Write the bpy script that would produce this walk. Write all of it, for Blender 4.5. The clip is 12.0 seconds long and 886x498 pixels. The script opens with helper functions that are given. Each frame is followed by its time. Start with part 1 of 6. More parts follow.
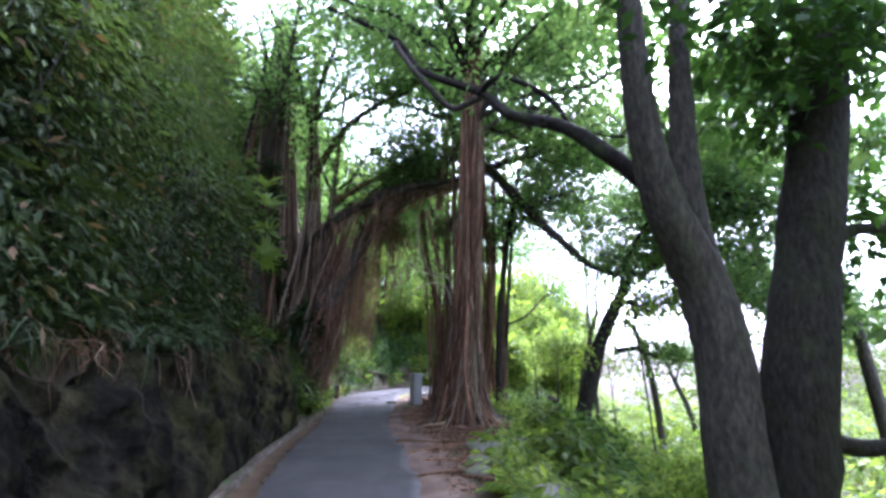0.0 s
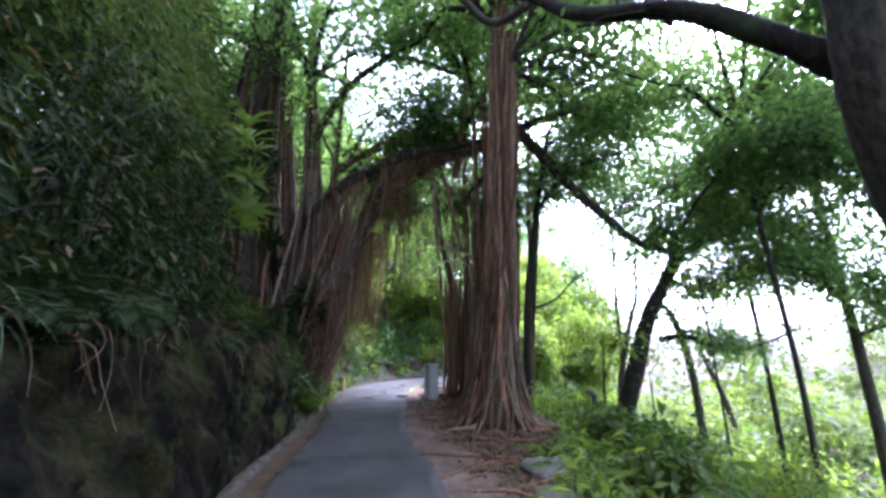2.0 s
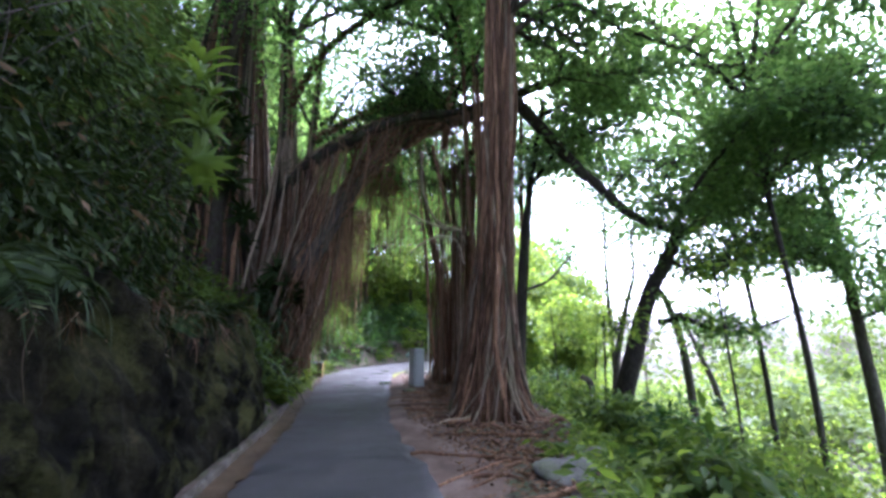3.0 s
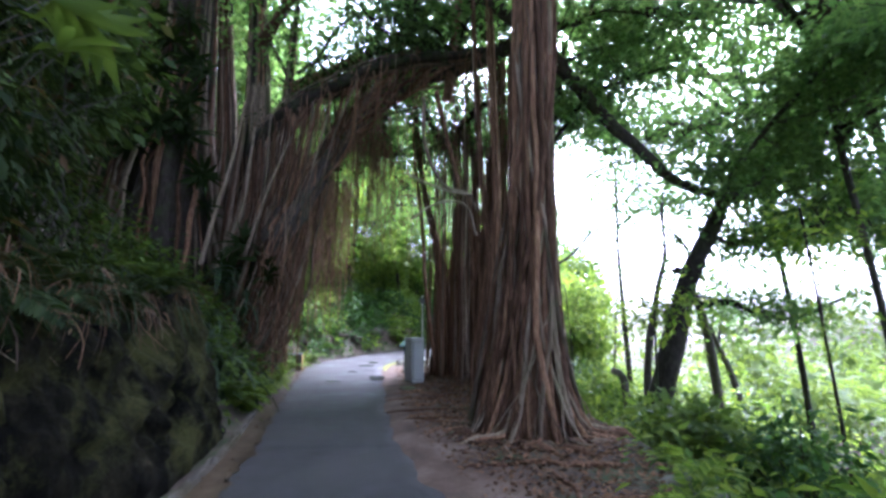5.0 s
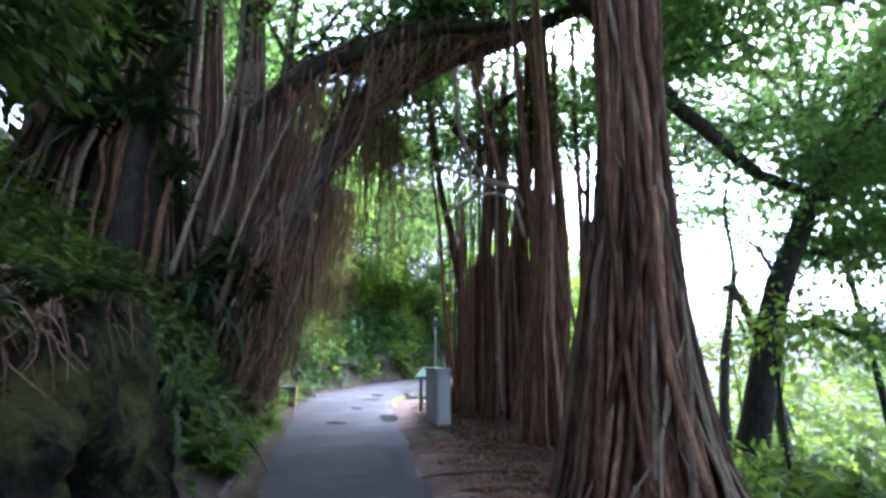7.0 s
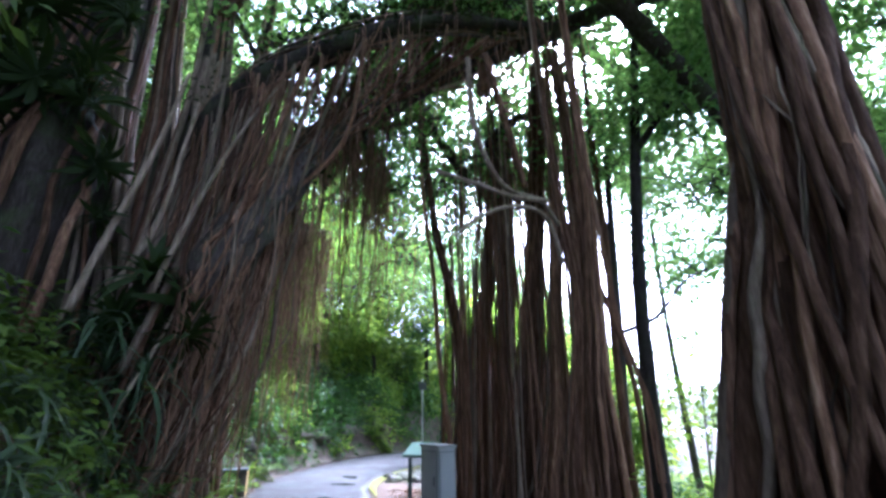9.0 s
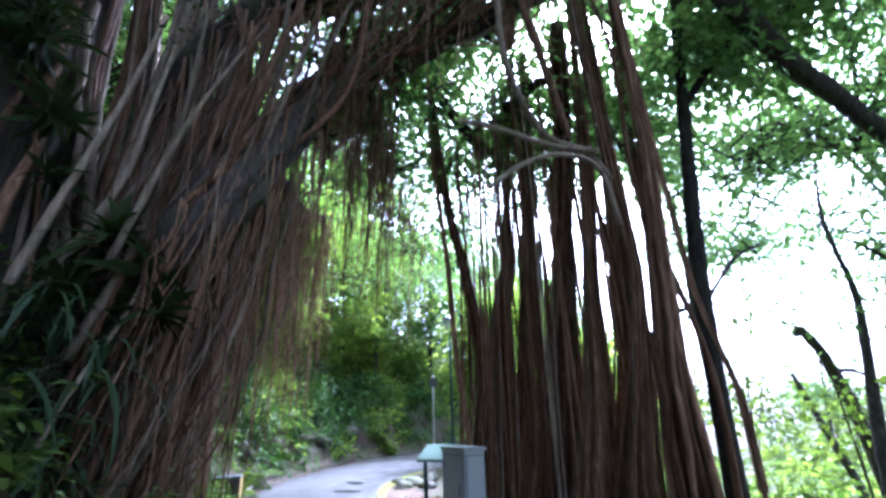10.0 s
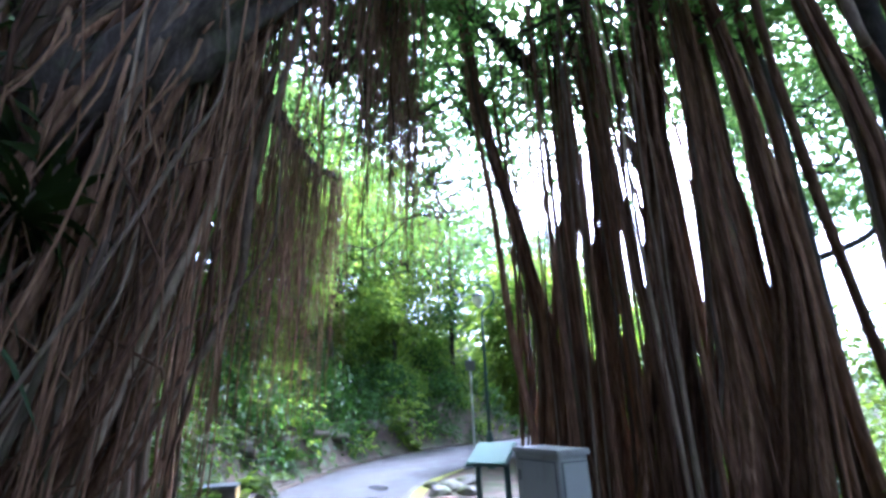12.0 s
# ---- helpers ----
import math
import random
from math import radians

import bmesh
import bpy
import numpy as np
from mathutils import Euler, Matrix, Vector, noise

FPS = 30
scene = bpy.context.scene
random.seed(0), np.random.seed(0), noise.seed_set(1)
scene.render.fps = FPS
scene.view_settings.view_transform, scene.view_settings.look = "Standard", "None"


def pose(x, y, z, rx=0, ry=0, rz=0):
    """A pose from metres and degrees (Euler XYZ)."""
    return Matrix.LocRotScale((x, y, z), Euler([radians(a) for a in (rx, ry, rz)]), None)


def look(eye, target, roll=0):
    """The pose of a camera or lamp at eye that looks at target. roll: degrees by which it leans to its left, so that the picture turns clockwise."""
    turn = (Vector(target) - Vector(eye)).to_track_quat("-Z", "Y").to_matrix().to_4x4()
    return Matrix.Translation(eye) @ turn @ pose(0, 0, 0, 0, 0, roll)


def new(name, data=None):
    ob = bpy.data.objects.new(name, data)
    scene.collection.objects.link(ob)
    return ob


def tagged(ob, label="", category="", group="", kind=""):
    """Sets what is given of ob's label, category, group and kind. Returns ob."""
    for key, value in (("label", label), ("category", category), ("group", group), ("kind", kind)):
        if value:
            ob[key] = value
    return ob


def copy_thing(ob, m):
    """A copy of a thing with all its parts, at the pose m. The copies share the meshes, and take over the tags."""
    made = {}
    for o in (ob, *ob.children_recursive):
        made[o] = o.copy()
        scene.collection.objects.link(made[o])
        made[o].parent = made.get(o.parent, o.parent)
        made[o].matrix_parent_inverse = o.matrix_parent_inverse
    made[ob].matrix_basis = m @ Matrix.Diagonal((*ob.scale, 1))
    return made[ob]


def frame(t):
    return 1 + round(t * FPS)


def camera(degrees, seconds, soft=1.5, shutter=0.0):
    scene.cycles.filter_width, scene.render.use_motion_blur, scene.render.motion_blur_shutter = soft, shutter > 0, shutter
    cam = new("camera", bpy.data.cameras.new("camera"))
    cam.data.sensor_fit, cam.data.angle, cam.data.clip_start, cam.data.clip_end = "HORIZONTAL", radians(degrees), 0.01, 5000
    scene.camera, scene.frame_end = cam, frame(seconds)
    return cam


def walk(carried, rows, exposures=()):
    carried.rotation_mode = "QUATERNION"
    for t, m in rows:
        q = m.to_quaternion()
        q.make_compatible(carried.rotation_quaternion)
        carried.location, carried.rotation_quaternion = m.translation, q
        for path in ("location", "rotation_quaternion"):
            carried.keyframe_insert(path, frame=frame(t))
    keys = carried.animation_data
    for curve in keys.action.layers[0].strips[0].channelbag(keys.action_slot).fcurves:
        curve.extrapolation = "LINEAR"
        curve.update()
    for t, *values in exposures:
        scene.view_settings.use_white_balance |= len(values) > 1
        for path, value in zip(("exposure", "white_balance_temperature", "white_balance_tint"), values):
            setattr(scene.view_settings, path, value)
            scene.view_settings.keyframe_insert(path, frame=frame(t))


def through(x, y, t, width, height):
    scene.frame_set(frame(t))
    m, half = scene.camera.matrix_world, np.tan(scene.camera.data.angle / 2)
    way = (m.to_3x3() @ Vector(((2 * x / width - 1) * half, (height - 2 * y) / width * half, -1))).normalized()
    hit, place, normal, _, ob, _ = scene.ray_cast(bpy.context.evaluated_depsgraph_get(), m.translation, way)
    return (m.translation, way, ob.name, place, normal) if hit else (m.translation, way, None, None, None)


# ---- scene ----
cam = camera(87.4, 12.0, soft=3.1)
PATH = [
    (0, (0.018, -0.015, 1.466), (0.012, 1.926, 1.95), -0.1),
    (0.5, (-0.123, 0.566, 1.504), (-0.135, 2.508, 1.98), 0.2),
    (1, (-0.275, 1.158, 1.507), (-0.298, 3.104, 1.968), 0.1),
    (1.5, (-0.464, 1.611, 1.54), (-0.486, 3.561, 1.986), -0.1),
    (2, (-0.56, 2.263, 1.504), (-0.572, 4.215, 1.942), -0.1),
    (2.5, (-0.672, 2.835, 1.49), (-0.666, 4.791, 1.906), -0.4),
    (3, (-0.752, 3.379, 1.479), (-0.682, 5.343, 1.855), -0.2),
    (3.2, (-0.776, 3.628, 1.501), (-0.661, 5.595, 1.848), -0.3),
    (4.8, (-1.183, 5.528, 1.478), (-1.02, 7.496, 1.797), -0.2),
    (5, (-1.235, 5.733, 1.48), (-1.085, 7.701, 1.803), -0.4),
    (5.5, (-1.372, 6.287, 1.453), (-1.242, 8.254, 1.79), -0.5),
    (6, (-1.584, 6.832, 1.463), (-1.46, 8.798, 1.808), -0.7),
    (6.5, (-1.775, 7.396, 1.47), (-1.648, 9.359, 1.829), -0.7),
    (7, (-1.885, 7.986, 1.509), (-1.701, 9.931, 1.937), -0.5),
    (7.5, (-2.045, 8.542, 1.523), (-1.811, 10.456, 2.055), -0.8),
    (7.7, (-2.104, 8.75, 1.522), (-1.854, 10.648, 2.098), -0.8),
    (9.3, (-2.237, 10.54, 1.545), (-1.93, 12.394, 2.231), -1.3),
    (9.5, (-2.299, 10.79, 1.528), (-1.985, 12.642, 2.214), -1.5),
    (10, (-2.346, 11.418, 1.507), (-2.043, 13.271, 2.195), -1.6),
    (10.5, (-2.343, 12.023, 1.515), (-2.033, 13.885, 2.177), -1.7),
    (11, (-2.421, 12.565, 1.473), (-2.117, 14.439, 2.103), -2.4),
    (11.5, (-2.43, 13.184, 1.446), (-2.16, 15.062, 2.077), -2.3),
    (12, (-2.538, 13.768, 1.485), (-2.282, 15.638, 2.149), -2.4),
]
EXPOSURES = [(0.0, 3.5, 5000, 33), (3.5, 3.45, 4950, 31), (7.0, 3.65, 4800, 28), (9.5, 3.65, 4650, 26), (12.0, 3.7, 4550, 25)]
walk(cam, [(t, look(eye, target, roll)) for t, eye, target, roll in PATH], EXPOSURES)

# ---- light: bright overcast, the sun behind thin cloud ahead and to the right ----
SUN_EL, SUN_AZ = 48.0, 34.0
world = bpy.data.worlds.new("overcast_sky")
scene.world = world
world.use_nodes = True
wn, wl = world.node_tree.nodes, world.node_tree.links
sky = wn.new("ShaderNodeTexSky")
sky.sky_type, sky.sun_disc = "NISHITA", False
sky.sun_elevation, sky.sun_rotation = radians(SUN_EL), radians(SUN_AZ)
sky.air_density, sky.dust_density, sky.ozone_density = 1.0, 6.0, 1.0
pale = wn.new("ShaderNodeHueSaturation")
pale.inputs["Saturation"].default_value = 0.35
wl.new(sky.outputs["Color"], pale.inputs["Color"])
wl.new(pale.outputs["Color"], wn["Background"].inputs["Color"])
wn["Background"].inputs["Strength"].default_value = 0.15
sun_data = bpy.data.lights.new("sun", "SUN")
sun_data.energy, sun_data.angle, sun_data.color = 1.4, radians(14), (1.0, 0.96, 0.9)
sun = new("sun", sun_data)
az, el = radians(SUN_AZ), radians(SUN_EL)
sun.matrix_world = look((0, 0, 60), (-60 * math.sin(az) * math.cos(el), -60 * math.cos(az) * math.cos(el), 60 - 60 * math.sin(el)))

# ---- materials ----
def shader(name, rough=0.8, spec=0.3):
    m = bpy.data.materials.new(name)
    m.use_nodes = True
    n, l = m.node_tree.nodes, m.node_tree.links
    b = n["Principled BSDF"]
    b.inputs["Roughness"].default_value = rough
    b.inputs["Specular IOR Level"].default_value = spec
    return m, n, l, b


def place(n, l, scale=(1, 1, 1)):
    g = n.new("ShaderNodeNewGeometry")
    m = n.new("ShaderNodeMapping")
    m.inputs["Scale"].default_value = scale
    l.new(g.outputs["Position"], m.inputs["Vector"])
    return m.outputs["Vector"]


def grain(n, l, vec, scale, detail=6, rough=0.6):
    t = n.new("ShaderNodeTexNoise")
    t.inputs["Scale"].default_value, t.inputs["Detail"].default_value, t.inputs["Roughness"].default_value = scale, detail, rough
    l.new(vec, t.inputs["Vector"])
    return t.outputs["Fac"]


def ramp(n, l, fac, *stops):
    r = n.new("ShaderNodeValToRGB")
    while len(r.color_ramp.elements) < len(stops):
        r.color_ramp.elements.new(0.5)
    for e, (p, c) in zip(r.color_ramp.elements, stops):
        e.position, e.color = p, (*c, 1)
    l.new(fac, r.inputs["Fac"])
    return r.outputs["Color"]


def blend(n, l, fac, a, b, mode="MIX"):
    x = n.new("ShaderNodeMix")
    x.data_type, x.blend_type = "RGBA", mode
    if isinstance(fac, float):
        x.inputs[0].default_value = fac
    else:
        l.new(fac, x.inputs[0])
    for sock, v in ((x.inputs[6], a), (x.inputs[7], b)):
        if isinstance(v, tuple):
            sock.default_value = (*v, 1)
        else:
            l.new(v, sock)
    return x.outputs[2]


def relief(n, l, b, fac, strength=0.5, dist=0.02):
    k = n.new("ShaderNodeBump")
    k.inputs["Strength"].default_value, k.inputs["Distance"].default_value = strength, dist
    l.new(fac, k.inputs["Height"])
    l.new(k.outputs["Normal"], b.inputs["Normal"])


def mat_bark(name, dark, mid, light, stretch=0.12, scale=9.0, moss=0.0):
    m, n, l, b = shader(name, 0.9, 0.15)
    v = place(n, l, (1, 1, stretch))
    f = grain(n, l, v, scale * 3, 8, 0.65)
    big = grain(n, l, place(n, l), 1.3, 4)
    c = ramp(n, l, f, (0.3, dark), (0.52, mid), (0.75, light))
    c = blend(n, l, big, c, blend(n, l, 1.0, c, (0.55, 0.5, 0.46), "MULTIPLY"))
    info = n.new("ShaderNodeObjectInfo")
    tone = ramp(n, l, info.outputs["Random"], (0.0, (0.2, 0.17, 0.15)), (0.5, (0.66, 0.62, 0.57)), (0.85, (1.1, 1.06, 1.0)), (1.0, (1.5, 1.46, 1.36)))
    c = blend(n, l, 0.85, c, blend(n, l, 1.0, c, tone, "MULTIPLY"))
    if moss:
        g = ramp(n, l, grain(n, l, place(n, l), 2.2, 7, 0.7), (0.5, (0, 0, 0)), (0.72, (moss, moss, moss)))
        c = blend(n, l, g, c, (0.06, 0.085, 0.025))
    l.new(c, b.inputs["Base Color"])
    relief(n, l, b, f, 0.8, 0.025)
    return m


def mat_leaf(name, a, b_, through=0.4, rough=0.45, dry=None, spec=0.25):
    m, n, l, b = shader(name, rough, spec)
    g = n.new("ShaderNodeNewGeometry")
    c = ramp(n, l, g.outputs["Random Per Island"], (0.0, a), (1.0, b_))
    patch = grain(n, l, place(n, l), 0.7, 3)
    c = blend(n, l, patch, blend(n, l, 1.0, c, (0.75, 0.8, 0.8), "MULTIPLY"), blend(n, l, 1.0, c, (1.2, 1.15, 1.0), "MULTIPLY"))
    if dry:
        k = ramp(n, l, g.outputs["Random Per Island"], (0.95, (0, 0, 0)), (0.97, (1, 1, 1)))
        c = blend(n, l, k, c, dry)
    l.new(c, b.inputs["Base Color"])
    t = n.new("ShaderNodeBsdfTranslucent")
    l.new(blend(n, l, 1.0, c, (1.6, 1.65, 0.7), "MULTIPLY"), t.inputs["Color"])
    x = n.new("ShaderNodeMixShader")
    x.inputs[0].default_value = through
    l.new(b.outputs[0], x.inputs[1])
    l.new(t.outputs[0], x.inputs[2])
    l.new(x.outputs[0], n["Material Output"].inputs["Surface"])
    return m


def mat_ground(name, stops, scale=3.0, fine=40.0, bump=0.5, rough=0.95, moss=None):
    m, n, l, b = shader(name, rough, 0.2)
    v = place(n, l)
    f = grain(n, l, v, scale, 8, 0.65)
    k = grain(n, l, v, fine, 5, 0.6)
    c = ramp(n, l, f, *stops)
    c = blend(n, l, 0.55, c, blend(n, l, 1.0, c, ramp(n, l, k, (0.3, (0.45, 0.45, 0.45)), (0.7, (1.4, 1.4, 1.4))), "MULTIPLY"))
    if moss:
        g = ramp(n, l, grain(n, l, v, 1.1, 8, 0.7), (0.46, (0, 0, 0)), (0.62, (0.85, 0.85, 0.85)))
        c = blend(n, l, g, c, moss)
    l.new(c, b.inputs["Base Color"])
    relief(n, l, b, k, bump, 0.02)
    return m


def mat_rock():
    m, n, l, b = shader("dark_mossy_rock", 0.95, 0.06)
    v = place(n, l)
    streak = grain(n, l, place(n, l, (1, 1, 0.3)), 3.2, 10, 0.7)
    fine = grain(n, l, v, 26, 8, 0.7)
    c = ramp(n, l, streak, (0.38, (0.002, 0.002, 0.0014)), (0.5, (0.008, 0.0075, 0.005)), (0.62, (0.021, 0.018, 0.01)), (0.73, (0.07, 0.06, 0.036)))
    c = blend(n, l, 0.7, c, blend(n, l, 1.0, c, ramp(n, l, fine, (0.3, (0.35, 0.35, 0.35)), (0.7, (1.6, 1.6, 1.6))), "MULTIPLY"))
    g = ramp(n, l, grain(n, l, v, 1.4, 9, 0.75), (0.47, (0, 0, 0)), (0.6, (0.9, 0.9, 0.9)))
    # real moss, but thinned towards the start to put the shade there into the colour
    sep = n.new("ShaderNodeSeparateXYZ")
    l.new(v, sep.inputs[0])
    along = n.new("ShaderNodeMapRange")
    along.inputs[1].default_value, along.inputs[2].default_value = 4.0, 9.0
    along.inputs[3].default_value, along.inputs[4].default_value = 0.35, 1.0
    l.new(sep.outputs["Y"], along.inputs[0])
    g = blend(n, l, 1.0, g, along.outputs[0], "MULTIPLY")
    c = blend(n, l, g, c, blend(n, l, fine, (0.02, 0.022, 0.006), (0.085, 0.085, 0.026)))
    l.new(c, b.inputs["Base Color"])
    relief(n, l, b, fine, 1.0, 0.05)
    return m


def mat_asphalt():
    m, n, l, b = shader("worn_asphalt", 0.6, 0.22)
    v = place(n, l)
    fine = grain(n, l, v, 160, 3, 0.7)
    big = grain(n, l, v, 0.9, 7, 0.62)
    c = ramp(n, l, fine, (0.3, (0.025, 0.0245, 0.022)), (0.7, (0.066, 0.064, 0.058)))
    c = blend(n, l, ramp(n, l, big, (0.35, (0, 0, 0)), (0.65, (1, 1, 1))), blend(n, l, 1.0, c, (0.72, 0.72, 0.74), "MULTIPLY"), blend(n, l, 1.0, c, (1.3, 1.24, 1.17), "MULTIPLY"))
    crack = ramp(n, l, grain(n, l, v, 4.5, 9, 0.6), (0.49, (1, 1, 1)), (0.5, (0.55, 0.55, 0.55)), (0.51, (1, 1, 1)))
    c = blend(n, l, 0.6, c, blend(n, l, 1.0, c, crack, "MULTIPLY"))
    l.new(c, b.inputs["Base Color"])
    r = ramp(n, l, big, (0.35, (0.45, 0.45, 0.45)), (0.62, (0.75, 0.75, 0.75)))
    l.new(r, b.inputs["Roughness"])
    relief(n, l, b, fine, 0.6, 0.01)
    return m


def mat_paint(name, col, rough=0.45, dirt=(0.12, 0.1, 0.07), amount=0.5, metal=0.0):
    m, n, l, b = shader(name, rough, 0.4)
    f = grain(n, l, place(n, l, (1, 1, 0.35)), 7, 8, 0.7)
    k = ramp(n, l, f, (0.5, (0, 0, 0)), (0.8, (amount, amount, amount)))
    l.new(blend(n, l, k, col, dirt), b.inputs["Base Color"])
    b.inputs["Metallic"].default_value = metal
    relief(n, l, b, grain(n, l, place(n, l), 60, 3), 0.08, 0.004)
    return m


BARK_BANYAN = mat_bark("banyan_bark", (0.075, 0.042, 0.024), (0.225, 0.132, 0.075), (0.45, 0.3, 0.19))
BARK_PALE = mat_bark("pale_root_bark", (0.13, 0.1, 0.072), (0.27, 0.215, 0.15), (0.44, 0.37, 0.27), 0.15, 8, 0.5)
BARK_DARK = mat_bark("dark_mossy_bark", (0.03, 0.025, 0.021), (0.07, 0.06, 0.05), (0.14, 0.12, 0.1), 0.2, 7, 0.6)
BARK_GREY = mat_bark("grey_bark", (0.035, 0.031, 0.026), (0.082, 0.075, 0.064), (0.15, 0.14, 0.122), 0.35, 6, 0.35)
ROOT_FINE = mat_bark("fine_root", (0.075, 0.044, 0.025), (0.19, 0.115, 0.065), (0.36, 0.245, 0.15), 0.1, 10)
LEAF_CANOPY = mat_leaf("canopy_leaf", (0.05, 0.095, 0.045), (0.125, 0.19, 0.085), 0.68, 0.55, None, 0.12)
# dark leaf has the bank's deep shade put into its colour
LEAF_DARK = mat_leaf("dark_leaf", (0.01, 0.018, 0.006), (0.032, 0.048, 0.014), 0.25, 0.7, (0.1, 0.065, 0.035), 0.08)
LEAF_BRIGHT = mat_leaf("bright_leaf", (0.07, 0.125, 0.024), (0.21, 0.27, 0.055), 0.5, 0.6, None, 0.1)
LEAF_BROAD = mat_leaf("broad_leaf", (0.045, 0.082, 0.018), (0.115, 0.16, 0.034), 0.42, 0.5, None, 0.15)
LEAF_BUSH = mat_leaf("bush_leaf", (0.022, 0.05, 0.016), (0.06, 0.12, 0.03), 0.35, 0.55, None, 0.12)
LEAF_MID = mat_leaf("lighter_bank_leaf", (0.032, 0.055, 0.019), (0.09, 0.13, 0.042), 0.35, 0.6, (0.1, 0.07, 0.035), 0.1)
LEAF_FAR = mat_leaf("far_leaf", (0.05, 0.078, 0.022), (0.11, 0.145, 0.042), 0.35, 0.7, None, 0.08)
LEAF_STRAP = mat_leaf("strap_leaf", (0.016, 0.032, 0.015), (0.05, 0.075, 0.032), 0.2, 0.45, (0.14, 0.1, 0.06), 0.15)
LEAF_DRY = mat_leaf("dry_leaf", (0.04, 0.024, 0.016), (0.19, 0.11, 0.066), 0.15, 0.85, None, 0.1)
SOIL = mat_ground("leafy_soil", ((0.3, (0.035, 0.025, 0.018)), (0.5, (0.07, 0.05, 0.036)), (0.72, (0.13, 0.1, 0.075))), 2.0, 30, 0.7, 0.95, (0.045, 0.075, 0.02))
DIRT = mat_ground("trodden_dirt", ((0.3, (0.045, 0.03, 0.02)), (0.5, (0.115, 0.078, 0.052)), (0.72, (0.2, 0.148, 0.108))), 1.6, 45, 0.5)
ROCK = mat_rock()
STONE = mat_ground("pale_stone", ((0.3, (0.08, 0.075, 0.062)), (0.5, (0.15, 0.14, 0.118)), (0.75, (0.25, 0.235, 0.2))), 3, 30, 0.6, 0.9, (0.09, 0.11, 0.03))
CONCRETE = mat_ground("stained_concrete", ((0.3, (0.04, 0.034, 0.025)), (0.5, (0.09, 0.078, 0.06)), (0.75, (0.19, 0.17, 0.14))), 2.5, 60, 0.35, 0.9, (0.055, 0.045, 0.02))
MOSS = mat_ground("yellow_moss", ((0.3, (0.14, 0.15, 0.03)), (0.6, (0.26, 0.25, 0.05))), 6, 60, 0.5)
GUTTER = mat_ground("wet_brown_gutter", ((0.3, (0.026, 0.017, 0.008)), (0.5, (0.065, 0.043, 0.021)), (0.75, (0.12, 0.086, 0.048))), 2.5, 50, 0.4, 0.6)
TAR = mat_ground("dark_joint", ((0.3, (0.02, 0.02, 0.02)), (0.7, (0.04, 0.04, 0.042))), 5, 80, 0.3, 0.7)
WET = mat_ground("damp_patch", ((0.3, (0.028, 0.028, 0.03)), (0.7, (0.045, 0.045, 0.05))), 4, 90, 0.1, 0.25)
ASPHALT = mat_asphalt()
GREY_PAINT = mat_paint("grey_cabinet_paint", (0.3, 0.3, 0.265), 0.5)
OPAL = mat_paint("opal_glass", (0.75, 0.78, 0.76), 0.2, (0.4, 0.4, 0.36), 0.2)
GREY_DARK = mat_paint("dark_grey_seam", (0.08, 0.09, 0.09), 0.6)
GREEN_POST = mat_paint("dark_green_paint", (0.02, 0.05, 0.04), 0.4)
GREEN_BOARD = mat_paint("green_board", (0.13, 0.23, 0.16), 0.45, (0.14, 0.2, 0.16), 0.4)
STEEL = mat_paint("galvanised_steel", (0.4, 0.41, 0.41), 0.45, (0.2, 0.19, 0.17), 0.5, 0.6)
YELLOW = mat_paint("faded_yellow_paint", (0.45, 0.3, 0.08), 0.7, (0.16, 0.11, 0.06), 0.9)
RED_TILE = mat_paint("red_roof_paint", (0.5, 0.07, 0.04), 0.6, (0.2, 0.08, 0.05), 0.4)

# ---- mesh helpers ----
rng = np.random.default_rng(11)
UP = np.array((0.0, 0.0, 1.0))


def unit(v):
    return v / np.maximum(np.linalg.norm(v, axis=-1, keepdims=True), 1e-9)


def curve(points, steps):
    """Points along a Catmull-Rom curve."""
    p = np.array(points, float)
    if len(p) == 2:
        return p[0] + (p[1] - p[0]) * np.linspace(0, 1, steps)[:, None]
    q = np.vstack([2 * p[0] - p[1], p, 2 * p[-1] - p[-2]])
    s = np.linspace(0, len(p) - 1 - 1e-6, steps)
    i = s.astype(int)
    f = (s - i)[:, None]
    a, b, c, d = q[i], q[i + 1], q[i + 2], q[i + 3]
    return 0.5 * (2 * b + (c - a) * f + (2 * a - 5 * b + 4 * c - d) * f ** 2 + (3 * b - a - 3 * c + d) * f ** 3)


